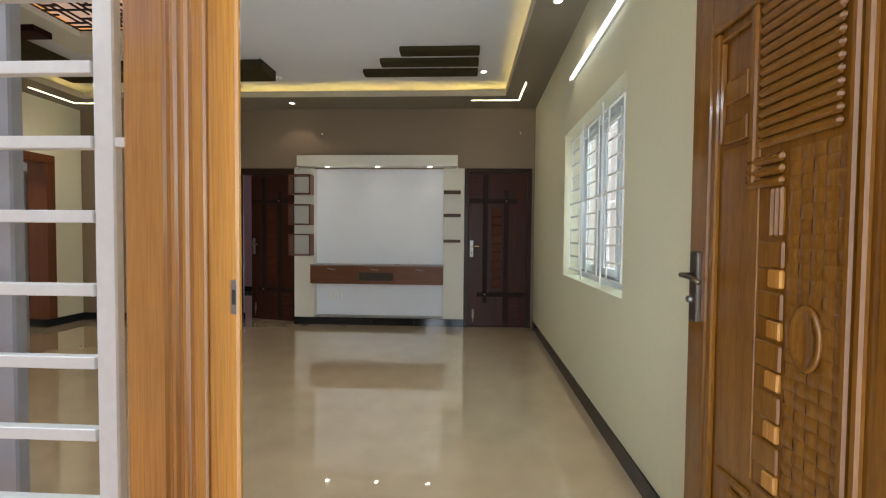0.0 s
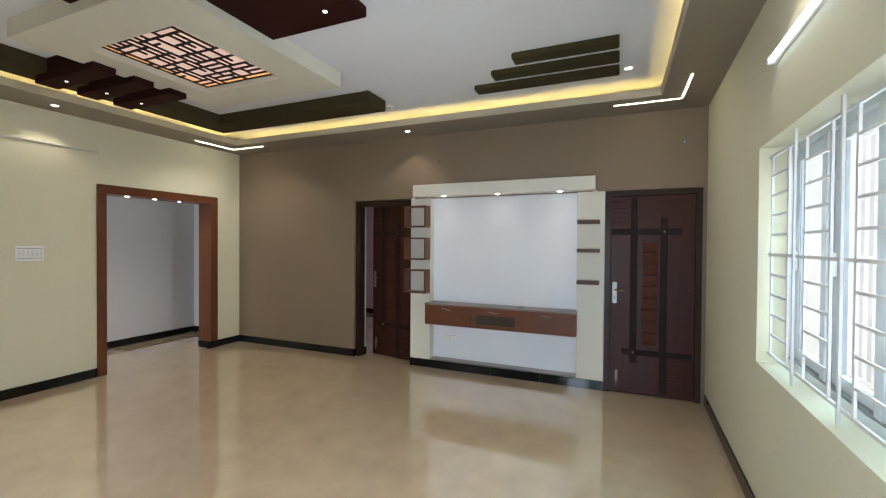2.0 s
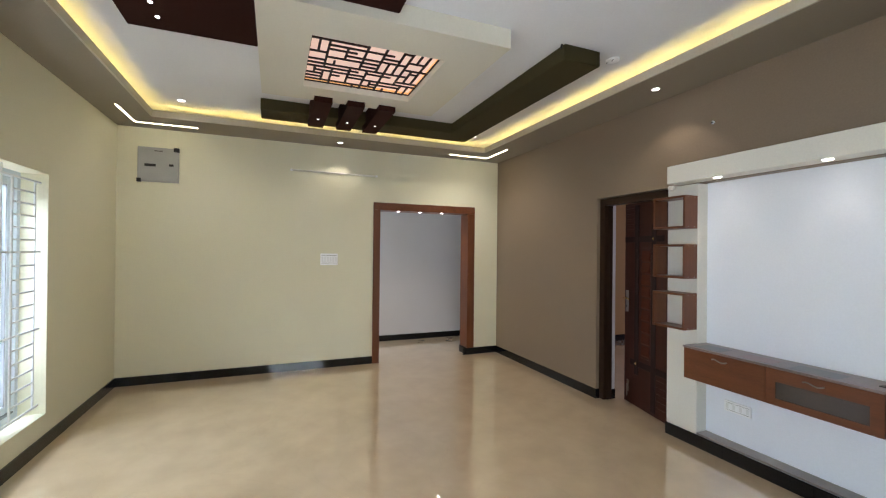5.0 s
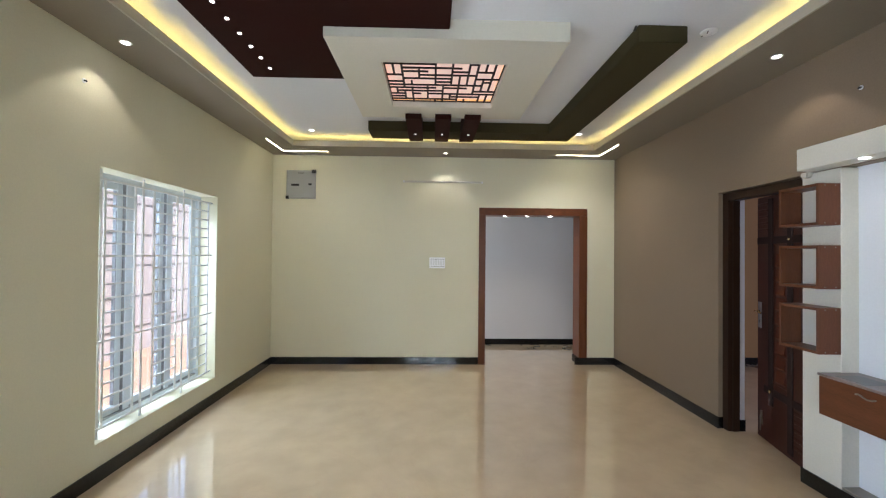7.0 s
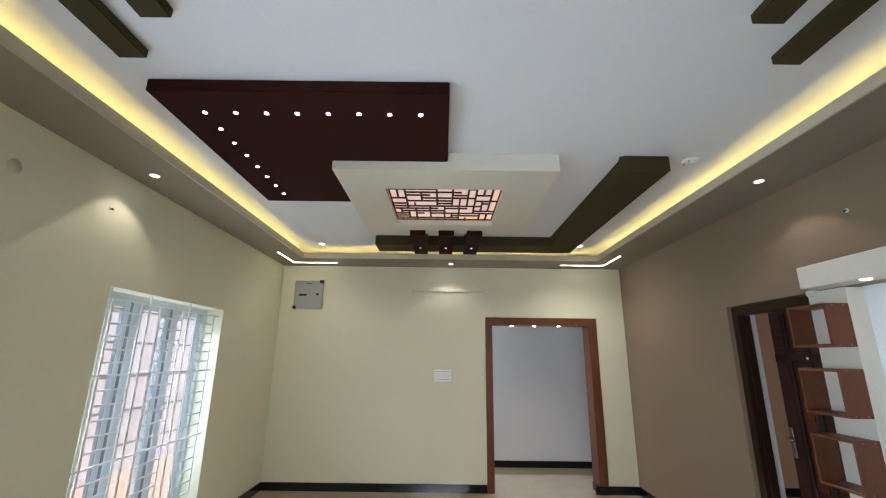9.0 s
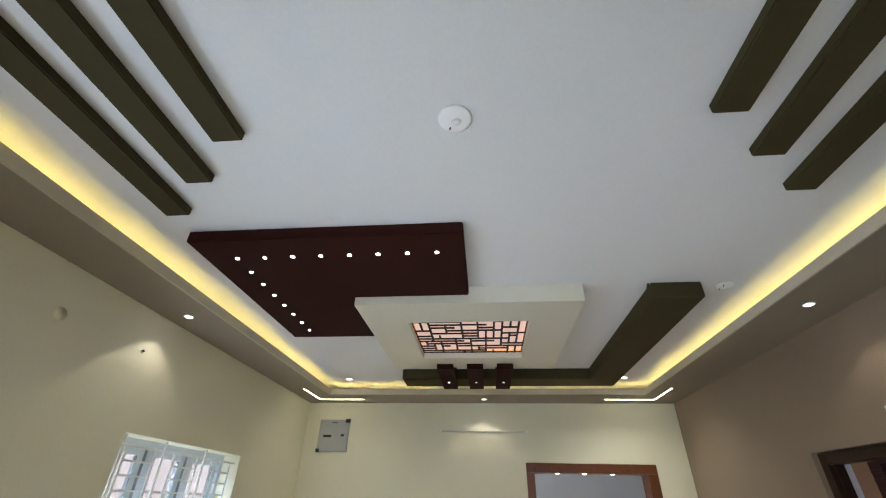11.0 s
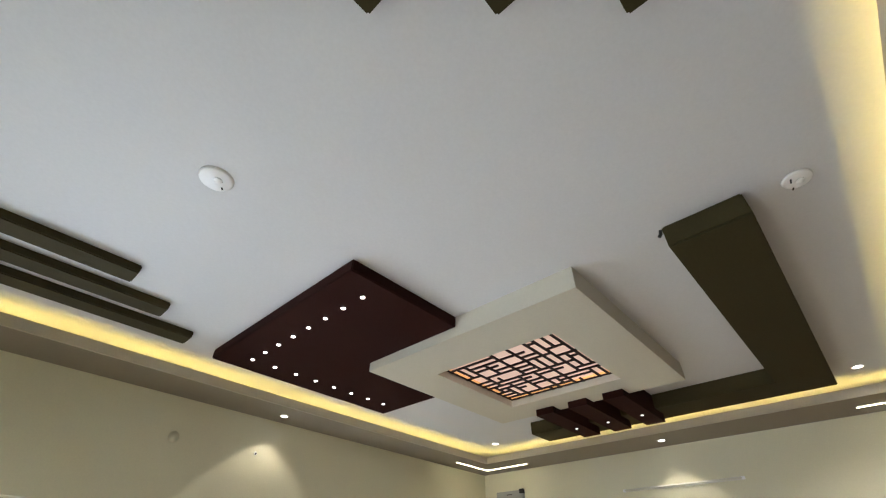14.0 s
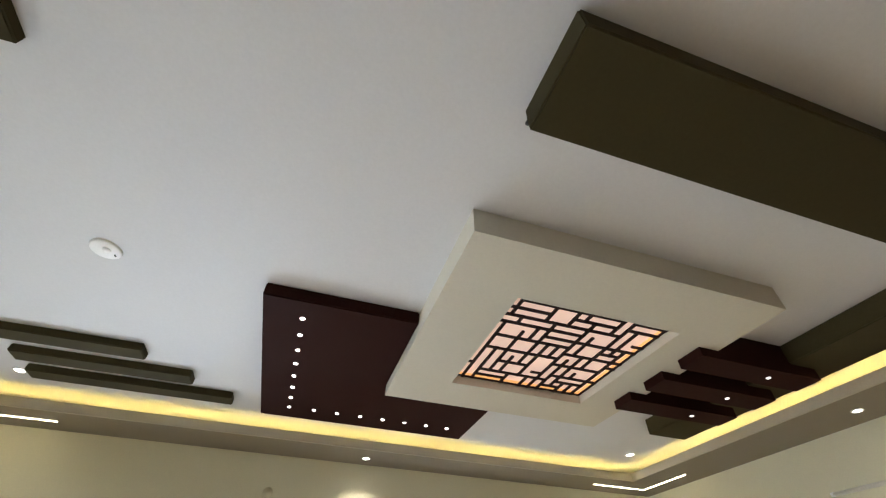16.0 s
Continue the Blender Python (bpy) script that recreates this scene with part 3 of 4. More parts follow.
part("ledge", box(-1.723, 0.048, F - 0.002, 6.105, 0.081, 0.096, 0.002), LEDGE, tv, "grey stone ledge")
edges = (-2.006, -1.50, -0.92, -0.34, 0.335)
for a, b in zip(edges, edges[1:]):
    part("skirting_slab", box(a + 0.001, b - 0.001, F - 0.014, F - 0.001, FLOOR_Z, SK, 0.0015), GRANITE, tv, "black granite skirting slab")
for x0, x1 in ((-1.985, -1.925), (0.215, 0.262)):
    part("bracket_moulding", box(x0, x1, 5.955, NORTH + 0.02, 2.095, 2.134, 0.008, 2), IVORY, tv)
for x in (-1.52, -0.835, -0.13):
    part("spotlight", lathe([(0.0001, -0.004), (0.016, -0.005), (0.026, -0.002), (0.028, 0.003)], 16, (x, 5.925, 2.135)), LAMP_WHITE, canopy, "lit round spotlight", True)
    spot_lamp("canopy_beam", (x, 5.955, 2.12), 0.24, 100, 0.9, (1.0, 0.93, 0.82), 0.015)

drawer = thing("floating_drawer_unit", "reddish-brown floating drawer unit with a smoked glass middle", "drawer unit", "", "", (-0.84, 5.95, 0.68))
DZ0, DZ1, DY = 0.557, 0.80, 5.845
part("carcass", box(-1.73, 0.058, DY + 0.018, 6.104, DZ0, DZ1, 0.002), RED_WOOD_H, drawer)
part("top_board", box(-1.736, 0.064, DY - 0.004, 6.104, DZ1 + 0.001, DZ1 + 0.016, 0.002), TOP_STONE, drawer, "mottled grey-brown laminate top")
top = drawer.children[-1]
for x0, x1, y0, y1, mat in ((-1.66, -1.46, 5.875, 6.03, INLAY_GREY), (-1.33, -1.12, 5.88, 6.02, INLAY_ROSE), (-1.02, -0.76, 5.875, 6.03, INLAY_GREY), (-0.44, -0.22, 5.88, 6.02, INLAY_ROSE), (-0.14, 0.03, 5.875, 6.03, INLAY_GREY)):
    part("inlay", box(x0, x1, y0, y1, DZ1 + 0.0158, DZ1 + 0.0168), mat, top, "laminate inlay")
fronts = {}
for x, a, b in ((-1.44, -1.73, -1.13), (-0.255, -0.54, 0.058)):
    fronts[x] = part("drawer_front", box(a + 0.002, b - 0.002, DY, DY + 0.016, DZ0 + 0.002, DZ1 - 0.002, 0.002), RED_WOOD_H, drawer)
fronts[-0.86] = part("drawer_front", boxes((-1.128, -1.072, DY, DY + 0.016, DZ0 + 0.002, DZ1 - 0.002), (-0.602, -0.542, DY, DY + 0.016, DZ0 + 0.002, DZ1 - 0.002),
                                           (-1.072, -0.602, DY, DY + 0.016, DZ0 + 0.002, 0.605), (-1.072, -0.602, DY, DY + 0.016, 0.715, DZ1 - 0.002)), RED_WOOD_H, drawer)
part("glass", box(-1.072, -0.602, DY + 0.006, DY + 0.010, 0.605, 0.715), PALE_GLASS_BACK, fronts[-0.86], "smoked glass strip")
for x, front in fronts.items():
    pts = [(x - 0.055 + 0.11 * k / 12, DY - 0.004 - 0.016 * math.sin(math.pi * k / 12), 0.757 + 0.007 * math.sin(2 * math.pi * k / 12)) for k in range(13)]
    part("handle", sweep(pts, 0.005), STEEL, front, "wavy steel handle", True)

for z0, z1 in ((1.755, 2.022), (1.345, 1.625), (0.93, 1.225)):
    c = thing("wall_cube_shelf", "reddish-brown open cube shelf on the cream pillar", "cube shelf", "", "cube shelves", (-1.85, F, z0))
    x0, x1, y0, y1, w = -2.028, -1.726, 5.842, F - 0.001, 0.018
    part("side_board", box(x0, x0 + w, y0, y1, z0, z1, 0.001), RED_WOOD, c)
    part("side_board", box(x1 - w, x1, y0, y1, z0, z1, 0.001), RED_WOOD, c)
    part("bottom_board", box(x0 + w, x1 - w, y0, y1, z0, z0 + w, 0.001), RED_WOOD_H, c)
    part("top_board", box(x0 + w, x1 - w, y0, y1, z1 - w, z1, 0.001), RED_WOOD_H, c)
    for zz in (z0 + 0.012, z1 - 0.012):
        for yy in (5.885, 5.955):
            part("screw_cap", box(x1 - 0.002, x1 + 0.001, yy - 0.004, yy + 0.004, zz - 0.003, zz + 0.003), LEDGE, c)
for z in (1.795, 1.487, 1.145):
    solid("floating_shelf", box(0.06, 0.285, 5.855, F - 0.001, z - 0.019, z + 0.019, 0.002), SHELF_WOOD, "dark walnut floating shelf on the cream pillar", "shelf", "", "floating shelves")


def socket_plate(name, label, x, y, z, w, h, axis, n):
    """A switch or socket plate; axis: the way that its face looks."""
    s = thing(name, label, "switch plate", "", "", (x, y, z))

    def slab(u0, u1, v0, v1, d0, d1, bev):
        if axis == "x":
            return box(x + d0, x + d1, y + u0, y + u1, z + v0, z + v1, bev)
        return box(x + u0, x + u1, y - d1, y - d0, z + v0, z + v1, bev)

    part("plate", slab(-w / 2, w / 2, -h / 2, h / 2, 0, 0.010, 0.003), PLASTIC, s)
    for i in range(n):
        u = -w / 2 + 0.025 + (w - 0.05) * i / max(1, n - 1)
        part("rocker", slab(u - 0.010, u + 0.010, -h * 0.22, h * 0.22, 0.010, 0.014, 0.002), WHITE_METAL, s)
    part("groove", slab(-w / 2 + 0.012, w / 2 - 0.012, -h * 0.34, -h * 0.31, 0.0101, 0.0106, 0), LEDGE, s)
    part("groove", slab(-w / 2 + 0.012, w / 2 - 0.012, h * 0.31, h * 0.34, 0.0101, 0.0106, 0), LEDGE, s)
    return s


socket_plate("switch_plate", "white modular switch plate on the cream wall", WEST, 3.468, 1.421, 0.225, 0.155, "x", 6)
socket_plate("socket_plate", "white socket plate low in the television niche", -1.47, 6.105, 0.36, 0.20, 0.085, "y", 4)

db = thing("distribution_board", "grey steel distribution board with black clips on the cream wall", "electrical box", "", "", (WEST, 1.537, 2.51))
part("body", box(WEST, WEST + 0.030, 1.335, 1.74, 2.31, 2.708, 0.004), GREY_BOX, db)
part("cover", box(WEST + 0.030, WEST + 0.038, 1.350, 1.725, 2.325, 2.693, 0.004), GREY_BOX, db)
part("breaker_window", box(WEST + 0.0385, WEST + 0.041, 1.405, 1.515, 2.485, 2.515), BLACK, db)
part("latch", box(WEST + 0.0385, WEST + 0.044, 1.645, 1.690, 2.497, 2.523, 0.002), BLACK, db)
part("corner_clip", box(WEST + 0.006, WEST + 0.046, 1.690, 1.745, 2.668, 2.716, 0.003), BLACK, db)
part("corner_clip", box(WEST + 0.006, WEST + 0.046, 1.330, 1.372, 2.304, 2.346, 0.003), BLACK, db)
part("label_bar", box(WEST + 0.0385, WEST + 0.039, 1.50, 1.58, 2.662, 2.672), DARK_LINE, db)


# ---- wood-lined doorway in the west wall ----
dw = thing("doorway_trim", "reddish-brown wood lining of an open doorway with three spotlights", "doorway lining", "structure", "", (WEST, 4.85, 0))
JX0, JX1 = OUT_W - 0.01, WEST + 0.022
part("jamb", box(JX0, JX1, 4.06, 4.155, FLOOR_Z, 2.11, 0.003), RED_WOOD, dw)
part("jamb", box(JX0, JX1, 5.505, 5.62, 0.08, 2.11, 0.003), RED_WOOD, dw)
part("head", box(JX0, JX1, 4.06, 5.62, 2.111, 2.215, 0.003), RED_WOOD_H, dw)
part("plinth", box(JX0 - 0.002, JX1 + 0.003, 5.495, 5.62, FLOOR_Z, 0.078, 0.002), GRANITE, dw, "black granite plinth")
for y in (4.45, 4.78, 5.12):
    part("spotlight", lathe([(0.0001, -0.004), (0.014, -0.005), (0.022, -0.002), (0.024, 0.003)], 16, (WEST - 0.11, y, 2.111)), LAMP_WHITE, dw, "lit round spotlight", True)
    spot_lamp("doorway_beam", (WEST - 0.11, y, 2.09), 1.3, 120, 0.5)


# ---- inner doors ----
def inner_door(name, label, width, m):
    """A strapped panel door in its own places: hinge edge at x = width, handle edge at x = 0, face at y = 0 looking to -y."""
    d = thing(name, label, "door", "structure")
    h = 2.064
    part("leaf", box(0, width, 0.002, 0.038, FLOOR_Z + 0.006, h, 0.003), DOOR_WOOD, d)
    v1, v2 = width * 0.29, width * 0.645
    for x, z0, z1 in ((v1, 0.31, 2.04), (v2, 0.02, 1.83)):
        part("strap", box(x - 0.032, x + 0.032, -0.010, 0.0025, z0, z1, 0.004), STRAP, d, "dark upright strap")
    for z, x0, x1 in ((1.688, 0.01, width * 0.84), (0.425, width * 0.15, width - 0.02)):
        part("strap", box(x0, x1, -0.007, 0.0025, z - 0.030, z + 0.030, 0.004), STRAP, d, "dark level strap")
    part("centre_panel", box(width * 0.39, width * 0.58, -0.003, 0.0025, 0.50, 1.60, 0.003), DOOR_WOOD, d)
    for i in range(9):
        z = 0.52 + i * 0.118
        bm = bmesh.new()
        x0, x1 = width * 0.405, width * 0.565
        a = [bm.verts.new(p) for p in ((x0, -0.003, z), (x1, -0.003, z), (x1, -0.016, z + 0.018), (x0, -0.016, z + 0.018), (x0, -0.004, z + 0.108), (x1, -0.004, z + 0.108))]
        for f in ((0, 1, 2, 3), (3, 2, 5, 4), (0, 3, 4), (1, 5, 2), (0, 4, 5, 1)):
            bm.faces.new([a[k] for k in f])
        part("wave_slat", bm, SLAT, d, "carved reddish slat")
    for z in (1.78, 1.835, 1.89, 1.945, 2.0):
        part("corner_rib", box(0.012, v1 - 0.04, -0.006, 0.0025, z - 0.012, z + 0.012, 0.005), DOOR_WOOD, d)
    for z in (0.36, 0.295, 0.23, 0.165, 0.10):
        part("corner_rib", box(v2 + 0.04, width - 0.03, -0.006, 0.0025, z - 0.014, z + 0.014, 0.005), DOOR_WOOD, d)
    for x, z in ((v2, 1.688), (v1, 0.425)):
        part("stud", lathe([(0.014, 0.0), (0.013, 0.006), (0.008, 0.011), (0.0001, 0.013)], 14), BRASS, d, "brass stud", True).data.transform(Matrix.Translation((x, -0.009, z)) @ Matrix.Rotation(radians(90), 4, "X"))
    plate = part("lock_plate", box(0.022, 0.068, -0.006, 0.0025, 0.93, 1.155, 0.003), STEEL, d, "brushed steel lock plate")
    part("lever", sweep([(0.045, -0.004, 1.075), (0.045, -0.040, 1.075), (0.060, -0.048, 1.075), (0.115, -0.050, 1.078), (0.150, -0.047, 1.070)], 0.008), BRASS, plate, "brass-toned lever", True)
    part("keyhole", box(0.040, 0.050, -0.0065, -0.0055, 0.975, 1.000), BLACK, plate)
    stop = part("floor_bolt", box(0.055, 0.085, -0.008, 0.0025, 0.10, 0.22, 0.003), DARK_STEEL, d)
    part("bolt_rod", rod((0.070, -0.012, 0.05), (0.070, -0.012, 0.18), 0.005), STEEL, stop, "", True)
    d.matrix_basis = m
    return d


def door_frame(name, x0, x1, y0, y1, top, w):
    f = thing(name, "dark brown wooden door frame", "door frame", "structure", "", (x0, y0, 0))
    part("jamb", boxes((x0, x0 + w, y0, y1, FLOOR_Z, top), (x0 + w, x0 + w + 0.012, y0 + 0.04, y1, FLOOR_Z, top - w)), DARK_FRAME, f)
    part("jamb", boxes((x1 - w, x1, y0, y1, FLOOR_Z, top), (x1 - w - 0.012, x1 - w, y0 + 0.04, y1, FLOOR_Z, top - w)), DARK_FRAME, f)
    part("head", box(x0 + w, x1 - w, y0, y1, top - w, top, 0.002), DARK_FRAME, f)


door_frame("door_frame_right", 0.336, 1.234, 5.985, 6.085, 2.122, 0.055)
inner_door("door_2", "closed dark mahogany door with crossed straps and brass studs", 0.785, pose(0.392, 5.998, 0))
door_frame("door_frame_left", -2.899, -1.96, 6.06, 6.16, 2.122, 0.07)
inner_door("door_3", "half-open dark mahogany door with crossed straps and brass studs", 0.735, pose(-2.752, 6.268, 0, 0, 0, -13.0))
solid("trim_reveal_skirting", boxes((-2.90, -2.888, NORTH - 0.012, 6.058, FLOOR_Z, SK)), GRANITE, "black granite skirting in the door reveal", "skirting", "structure")
solid("door_4", box(-6.20, -5.36, 6.30, 6.34, FLOOR_Z + 0.003, 2.10, 0.003), DOOR_WOOD, "closed dark brown corridor door", "door", "structure")


# Unseen backing added so that no sky shows through the door gaps.
solid("wall_behind_door", boxes((0.25, 1.2355, 6.09, 6.17, FLOOR_Z, 2.13)), BROWN, "plain backing added behind the closed door to keep daylight out", "wall", "structure")


# ---- windows and grilles ----
def place(axis, u0, u1, d0, d1, z0, z1, bevel=0.0):
    """A box along a wall: axis x for a wall that runs along x, y for one along y."""
    return box(u0, u1, d0, d1, z0, z1, bevel) if axis == "x" else box(d0, d1, u0, u1, z0, z1, bevel)


def casement_window(name, label, axis, u0, u1, z0, z1, d, out):
    """Three glazed lights in a pale frame at depth d; out: which way is outside."""
    w = thing(name, label, "window", "structure", "", (u0, d, z0) if axis == "x" else (d, u0, z0))
    fw = 0.045
    fr = part("window_frame", boxes(), UPVC, w)
    fr.data.clear_geometry()
    bm = bmesh.new()
    e = d + out * 0.075
    for a, b, c, g in ((u0, u0 + fw, z0, z1), (u1 - fw, u1, z0, z1), (u0 + fw, u1 - fw, z0, z0 + fw), (u0 + fw, u1 - fw, z1 - fw, z1)):
        q = (a, b, min(d, e), max(d, e), c, g) if axis == "x" else (min(d, e), max(d, e), a, b, c, g)
        add_box(bm, *q)
    bmesh.ops.translate(bm, verts=bm.verts, vec=-w.matrix_basis.translation)
    bm.to_mesh(fr.data)
    bm.free()
    part("track", place(axis, u0 + fw, u1 - fw, min(d, e) + 0.005, max(d, e) - 0.005, z0 + fw, z0 + fw + 0.012), GREY_UPVC, w, "grey track")
    n, mw, sw = 3, 0.058, 0.058
    wide = (u1 - u0 - 2 * fw - (n - 1) * mw) / n
    for i in range(1, n):
        c = u0 + fw + wide * i + mw * (i - 1)
        mul = part("mullion", place(axis, c, c + mw, min(d, e), max(d, e), z0 + fw + 0.013, z1 - fw - 0.001, 0.003), UPVC, w)
        for c0 in (c - 0.0035, c + mw + 0.0005):
            part("channel", place(axis, c0, c0 + 0.003, min(d, e) + 0.012, max(d, e) - 0.008, z0 + fw + 0.014, z1 - fw - 0.002), GREY_UPVC, mul, "grey channel")
    for i in range(n):
        a = u0 + fw + (wide + mw) * i + 0.005
        b = a + wide - 0.010
        s0 = d + out * 0.026
        s1 = s0 + out * 0.036
        lo, hi = min(s0, s1), max(s0, s1)
        zz0, zz1 = z0 + fw + 0.013, z1 - fw - 0.002
        sash = part("sash", place(axis, a, a + sw, lo, hi, zz0, zz1, 0.003), UPVC, w)
        part("stile", place(axis, b - sw, b, lo, hi, zz0, zz1, 0.003), UPVC, sash)
        part("rail", place(axis, a + sw, b - sw, lo, hi, zz0, zz0 + sw, 0.003), UPVC, sash)
        part("rail", place(axis, a + sw, b - sw, lo, hi, zz1 - sw, zz1, 0.003), UPVC, sash)
        for c0 in (a + sw, b - sw - 0.007):
            part("gasket", place(axis, c0, c0 + 0.007, lo + 0.004, hi - 0.004, zz0 + sw, zz1 - sw), GREY_UPVC, sash, "grey gasket")
        hz = (z0 + z1) / 2 - 0.08
        grip = d + out * 0.004
        part("handle", place(axis, b - 0.04, b - 0.024, min(grip, s0 + out * 0.001), max(grip, s0 + out * 0.001), hz, hz + 0.11, 0.003), WHITE_METAL, sash, "white casement handle")
        m = (lo + hi) / 2
        pane = part("pane", place(axis, a + sw - 0.004, b - sw + 0.004, m - 0.002, m + 0.002, zz0 + sw - 0.004, zz1 - sw + 0.004), GLASS, sash, "clear glass pane")
        pane.visible_shadow = False
    return w


def grille(label, axis, u0, u1, z0, z1, d, ladders, anchors, levels, rungs):
    """A welded white grille: full bars, upright ladders of short rungs, anchor rods into the sill."""
    g = thing("window_grille", label, "window grille", "", "window grilles", (u0, d, z0) if axis == "x" else (d, u0, z0))
    for z in levels:
        part("cross_bar", place(axis, u0 - 0.002, u1 + 0.002, d - 0.0055, d + 0.0055, z - 0.007, z + 0.007), WHITE_METAL, g)
    for a, b in ladders:
        for u in (a, b):
            part("upright", place(axis, u - 0.008, u + 0.008, d - 0.005, d + 0.005, levels[0], levels[-1]), WHITE_METAL, g)
        for lo, hi in zip(levels, levels[1:]):
            for k in range(1, rungs):
                z = lo + (hi - lo) * k / rungs
                part("rung", place(axis, min(a, b) + 0.008, max(a, b) - 0.008, d - 0.004, d + 0.004, z - 0.006, z + 0.006), WHITE_METAL, g)
    for u in anchors:
        part("anchor_rod", place(axis, u - 0.008, u + 0.008, d - 0.016, d - 0.0060, z0 - 0.002, z1 + 0.002), WHITE_METAL, g)
    return g


turned_with_east_wall(casement_window("window_1", "pale grey-blue three-light casement window in the cream wall", "y", 2.68, 4.18, 0.868, 2.12, EAST + 0.135, 1))
turned_with_east_wall(grille("white steel window grille of ladder bars", "y", 2.68, 4.18, 0.868, 2.12, EAST + 0.055, ((4.13, 3.855), (3.63, 3.357), (3.14, 2.867)), (3.74, 3.235, 2.775), (0.93, 1.50, 2.06), 5))
casement_window("window_2", "tall pale grey-blue three-light casement window near the floor", "x", -3.57, -2.02, 0.24, 2.12, 0.965, -1)
grille("tall white steel window grille of ladder bars", "x", -3.57, -2.02, 0.24, 2.12, SOUTH - 0.05, ((-3.49, -3.19), (-2.968, -2.657), (-2.436, -2.135)), (-3.083, -2.54, -2.11), (0.31, 0.91, 1.51, 2.05), 6)

# ---- entrance: teak frame, side light with grille, carved leaf ----
ent = thing("entrance_frame", "varnished teak entrance frame with grooved posts", "door frame", "structure", "", (0.0, 0.85, 0))


def grooved_post(x0, x1, y0, y1, z0, z1, grooves):
    bm = bmesh.new()
    prof = [(x0, y1), (x0, y0 + 0.006), (x0 + 0.006, y0)]
    for g in grooves:
        prof += [(g - 0.005, y0), (g - 0.002, y0 + 0.003), (g + 0.002, y0 + 0.003), (g + 0.005, y0)]
    prof += [(x1 - 0.006, y0), (x1, y0 + 0.006), (x1, y1)]
    lo = [bm.verts.new((x, y, z0)) for x, y in prof]
    hi = [bm.verts.new((x, y, z1)) for x, y in prof]
    bm.faces.new(lo[::-1])
    bm.faces.new(hi)
    for i in range(len(prof)):
        j = (i + 1) % len(prof)
        bm.faces.new((lo[i], lo[j], hi[j], hi[i]))
    bmesh.ops.recalc_face_normals(bm, faces=bm.faces)
    return bm


post = part("post", grooved_post(-0.110, 0.0, 0.848, 0.884, -0.15, 2.10, (-0.052, -0.038, -0.024)), TEAK, ent)
part("stop_bead", box(0.0002, 0.038, 0.846, 0.857, -0.15, 2.10, 0.003), TEAK, ent)
strike = part("strike_plate", box(0.029, 0.0365, 0.8450, 0.8458, 1.108, 1.150, 0.0003), STEEL, ent, "scuffed grey strike plate")
part("latch_hole", box(0.031, 0.035, 0.8444, 0.8449, 1.120, 1.138), BLACK, strike, "dark latch hole")
part("post", box(1.115, 1.164, 0.848, 0.965, -0.15, 2.10, 0.003), TEAK, ent)
part("head", box(-0.62, 1.164, 0.848, 0.965, 2.101, 2.16, 0.003), TEAK, ent)
part("post", box(-0.62, -0.555, 0.848, 0.965, 0.6, 2.10, 0.003), TEAK, ent)
part("sill", box(-0.555, -0.111, 0.848, 0.965, 0.601, 0.66, 0.003), TEAK, ent)
part("threshold", box(-0.124, 1.165, 0.85, 1.10, -0.13, -0.016, 0.002), GRANITE, ent, "black granite threshold")
shutter = thing("window_shutter", "window shutter edge behind the grille, its shade put into the colour", "window shutter", "structure", "", (-0.45, 0.93, 0.66))
part("sash_board", box(-0.553, -0.345, 0.93, 0.95, 0.665, 2.095, 0.003), SHUTTER_SHADED, shutter)
gg = thing("window_grille", "white square-bar grille beside the teak entrance post", "window grille", "", "window grilles", (-0.6, 0.86, 0.66))
part("upright", box(-0.158, -0.130, 0.862, 0.876, 0.662, 2.10, 0.002), SHUTTER_WHITE, gg)
for k in range(16):
    z = 1.4145 + (k - 8) * 0.094
    part("rung", box(-0.555, -0.1585, 0.860, 0.874, z - 0.008, z + 0.008, 0.001), SHUTTER_WHITE, gg)
for z in (1.3205,):
    part("lug", box(-0.1295, -0.1105, 0.862, 0.874, z - 0.006, z + 0.006, 0.001), SHUTTER_WHITE, gg)

leaf = thing("door_1", "open carved teak entrance door with louvre and basket-weave panels", "door", "structure", "", (1.11, 0.85, 0))
LXF, YF, LW = 1.092, 1.805, 0.955


def on_leaf(u0, u1, z0, z1, d0, d1, bevel=0.002):
    """u: from the free edge towards the hinge; d: out of the face."""
    return box(LXF - d1, LXF - d0, YF - u1, YF - u0, z0, z1, bevel)


part("board", box(LXF, LXF + 0.036, YF - LW, YF, 0.012, 2.095, 0.003), TEAK_DOOR, leaf)
part("lock_stile", on_leaf(0.0, 0.098, 0.012, 2.095, -0.001, 0.008, 0.003), TEAK_DOOR, leaf)
part("hinge_stile", on_leaf(0.645, 0.955, 0.012, 2.095, -0.001, 0.008, 0.003), TEAK_DOOR, leaf)
part("top_rail", on_leaf(0.099, 0.644, 1.848, 2.095, -0.001, 0.0075, 0.003), TEAK_DOOR, leaf)
part("bottom_rail", on_leaf(0.099, 0.644, 0.012, 0.22, -0.001, 0.0075, 0.003), TEAK_DOOR, leaf)
for u0, u1, z0, z1 in ((0.099, 0.113, 0.22, 1.847), (0.119, 0.148, 0.24, 1.820), (0.577, 0.596, 0.22, 1.847), (0.604, 0.624, 0.22, 1.847), (0.113, 0.577, 1.826, 1.846), (0.113, 0.577, 0.222, 0.238), (0.158, 0.168, 1.485, 1.785), (0.158, 0.284, 1.786, 1.798)):
    part("moulding", on_leaf(u0, u1, z0, z1, -0.001, 0.017, 0.005), TEAK_DOOR, leaf)
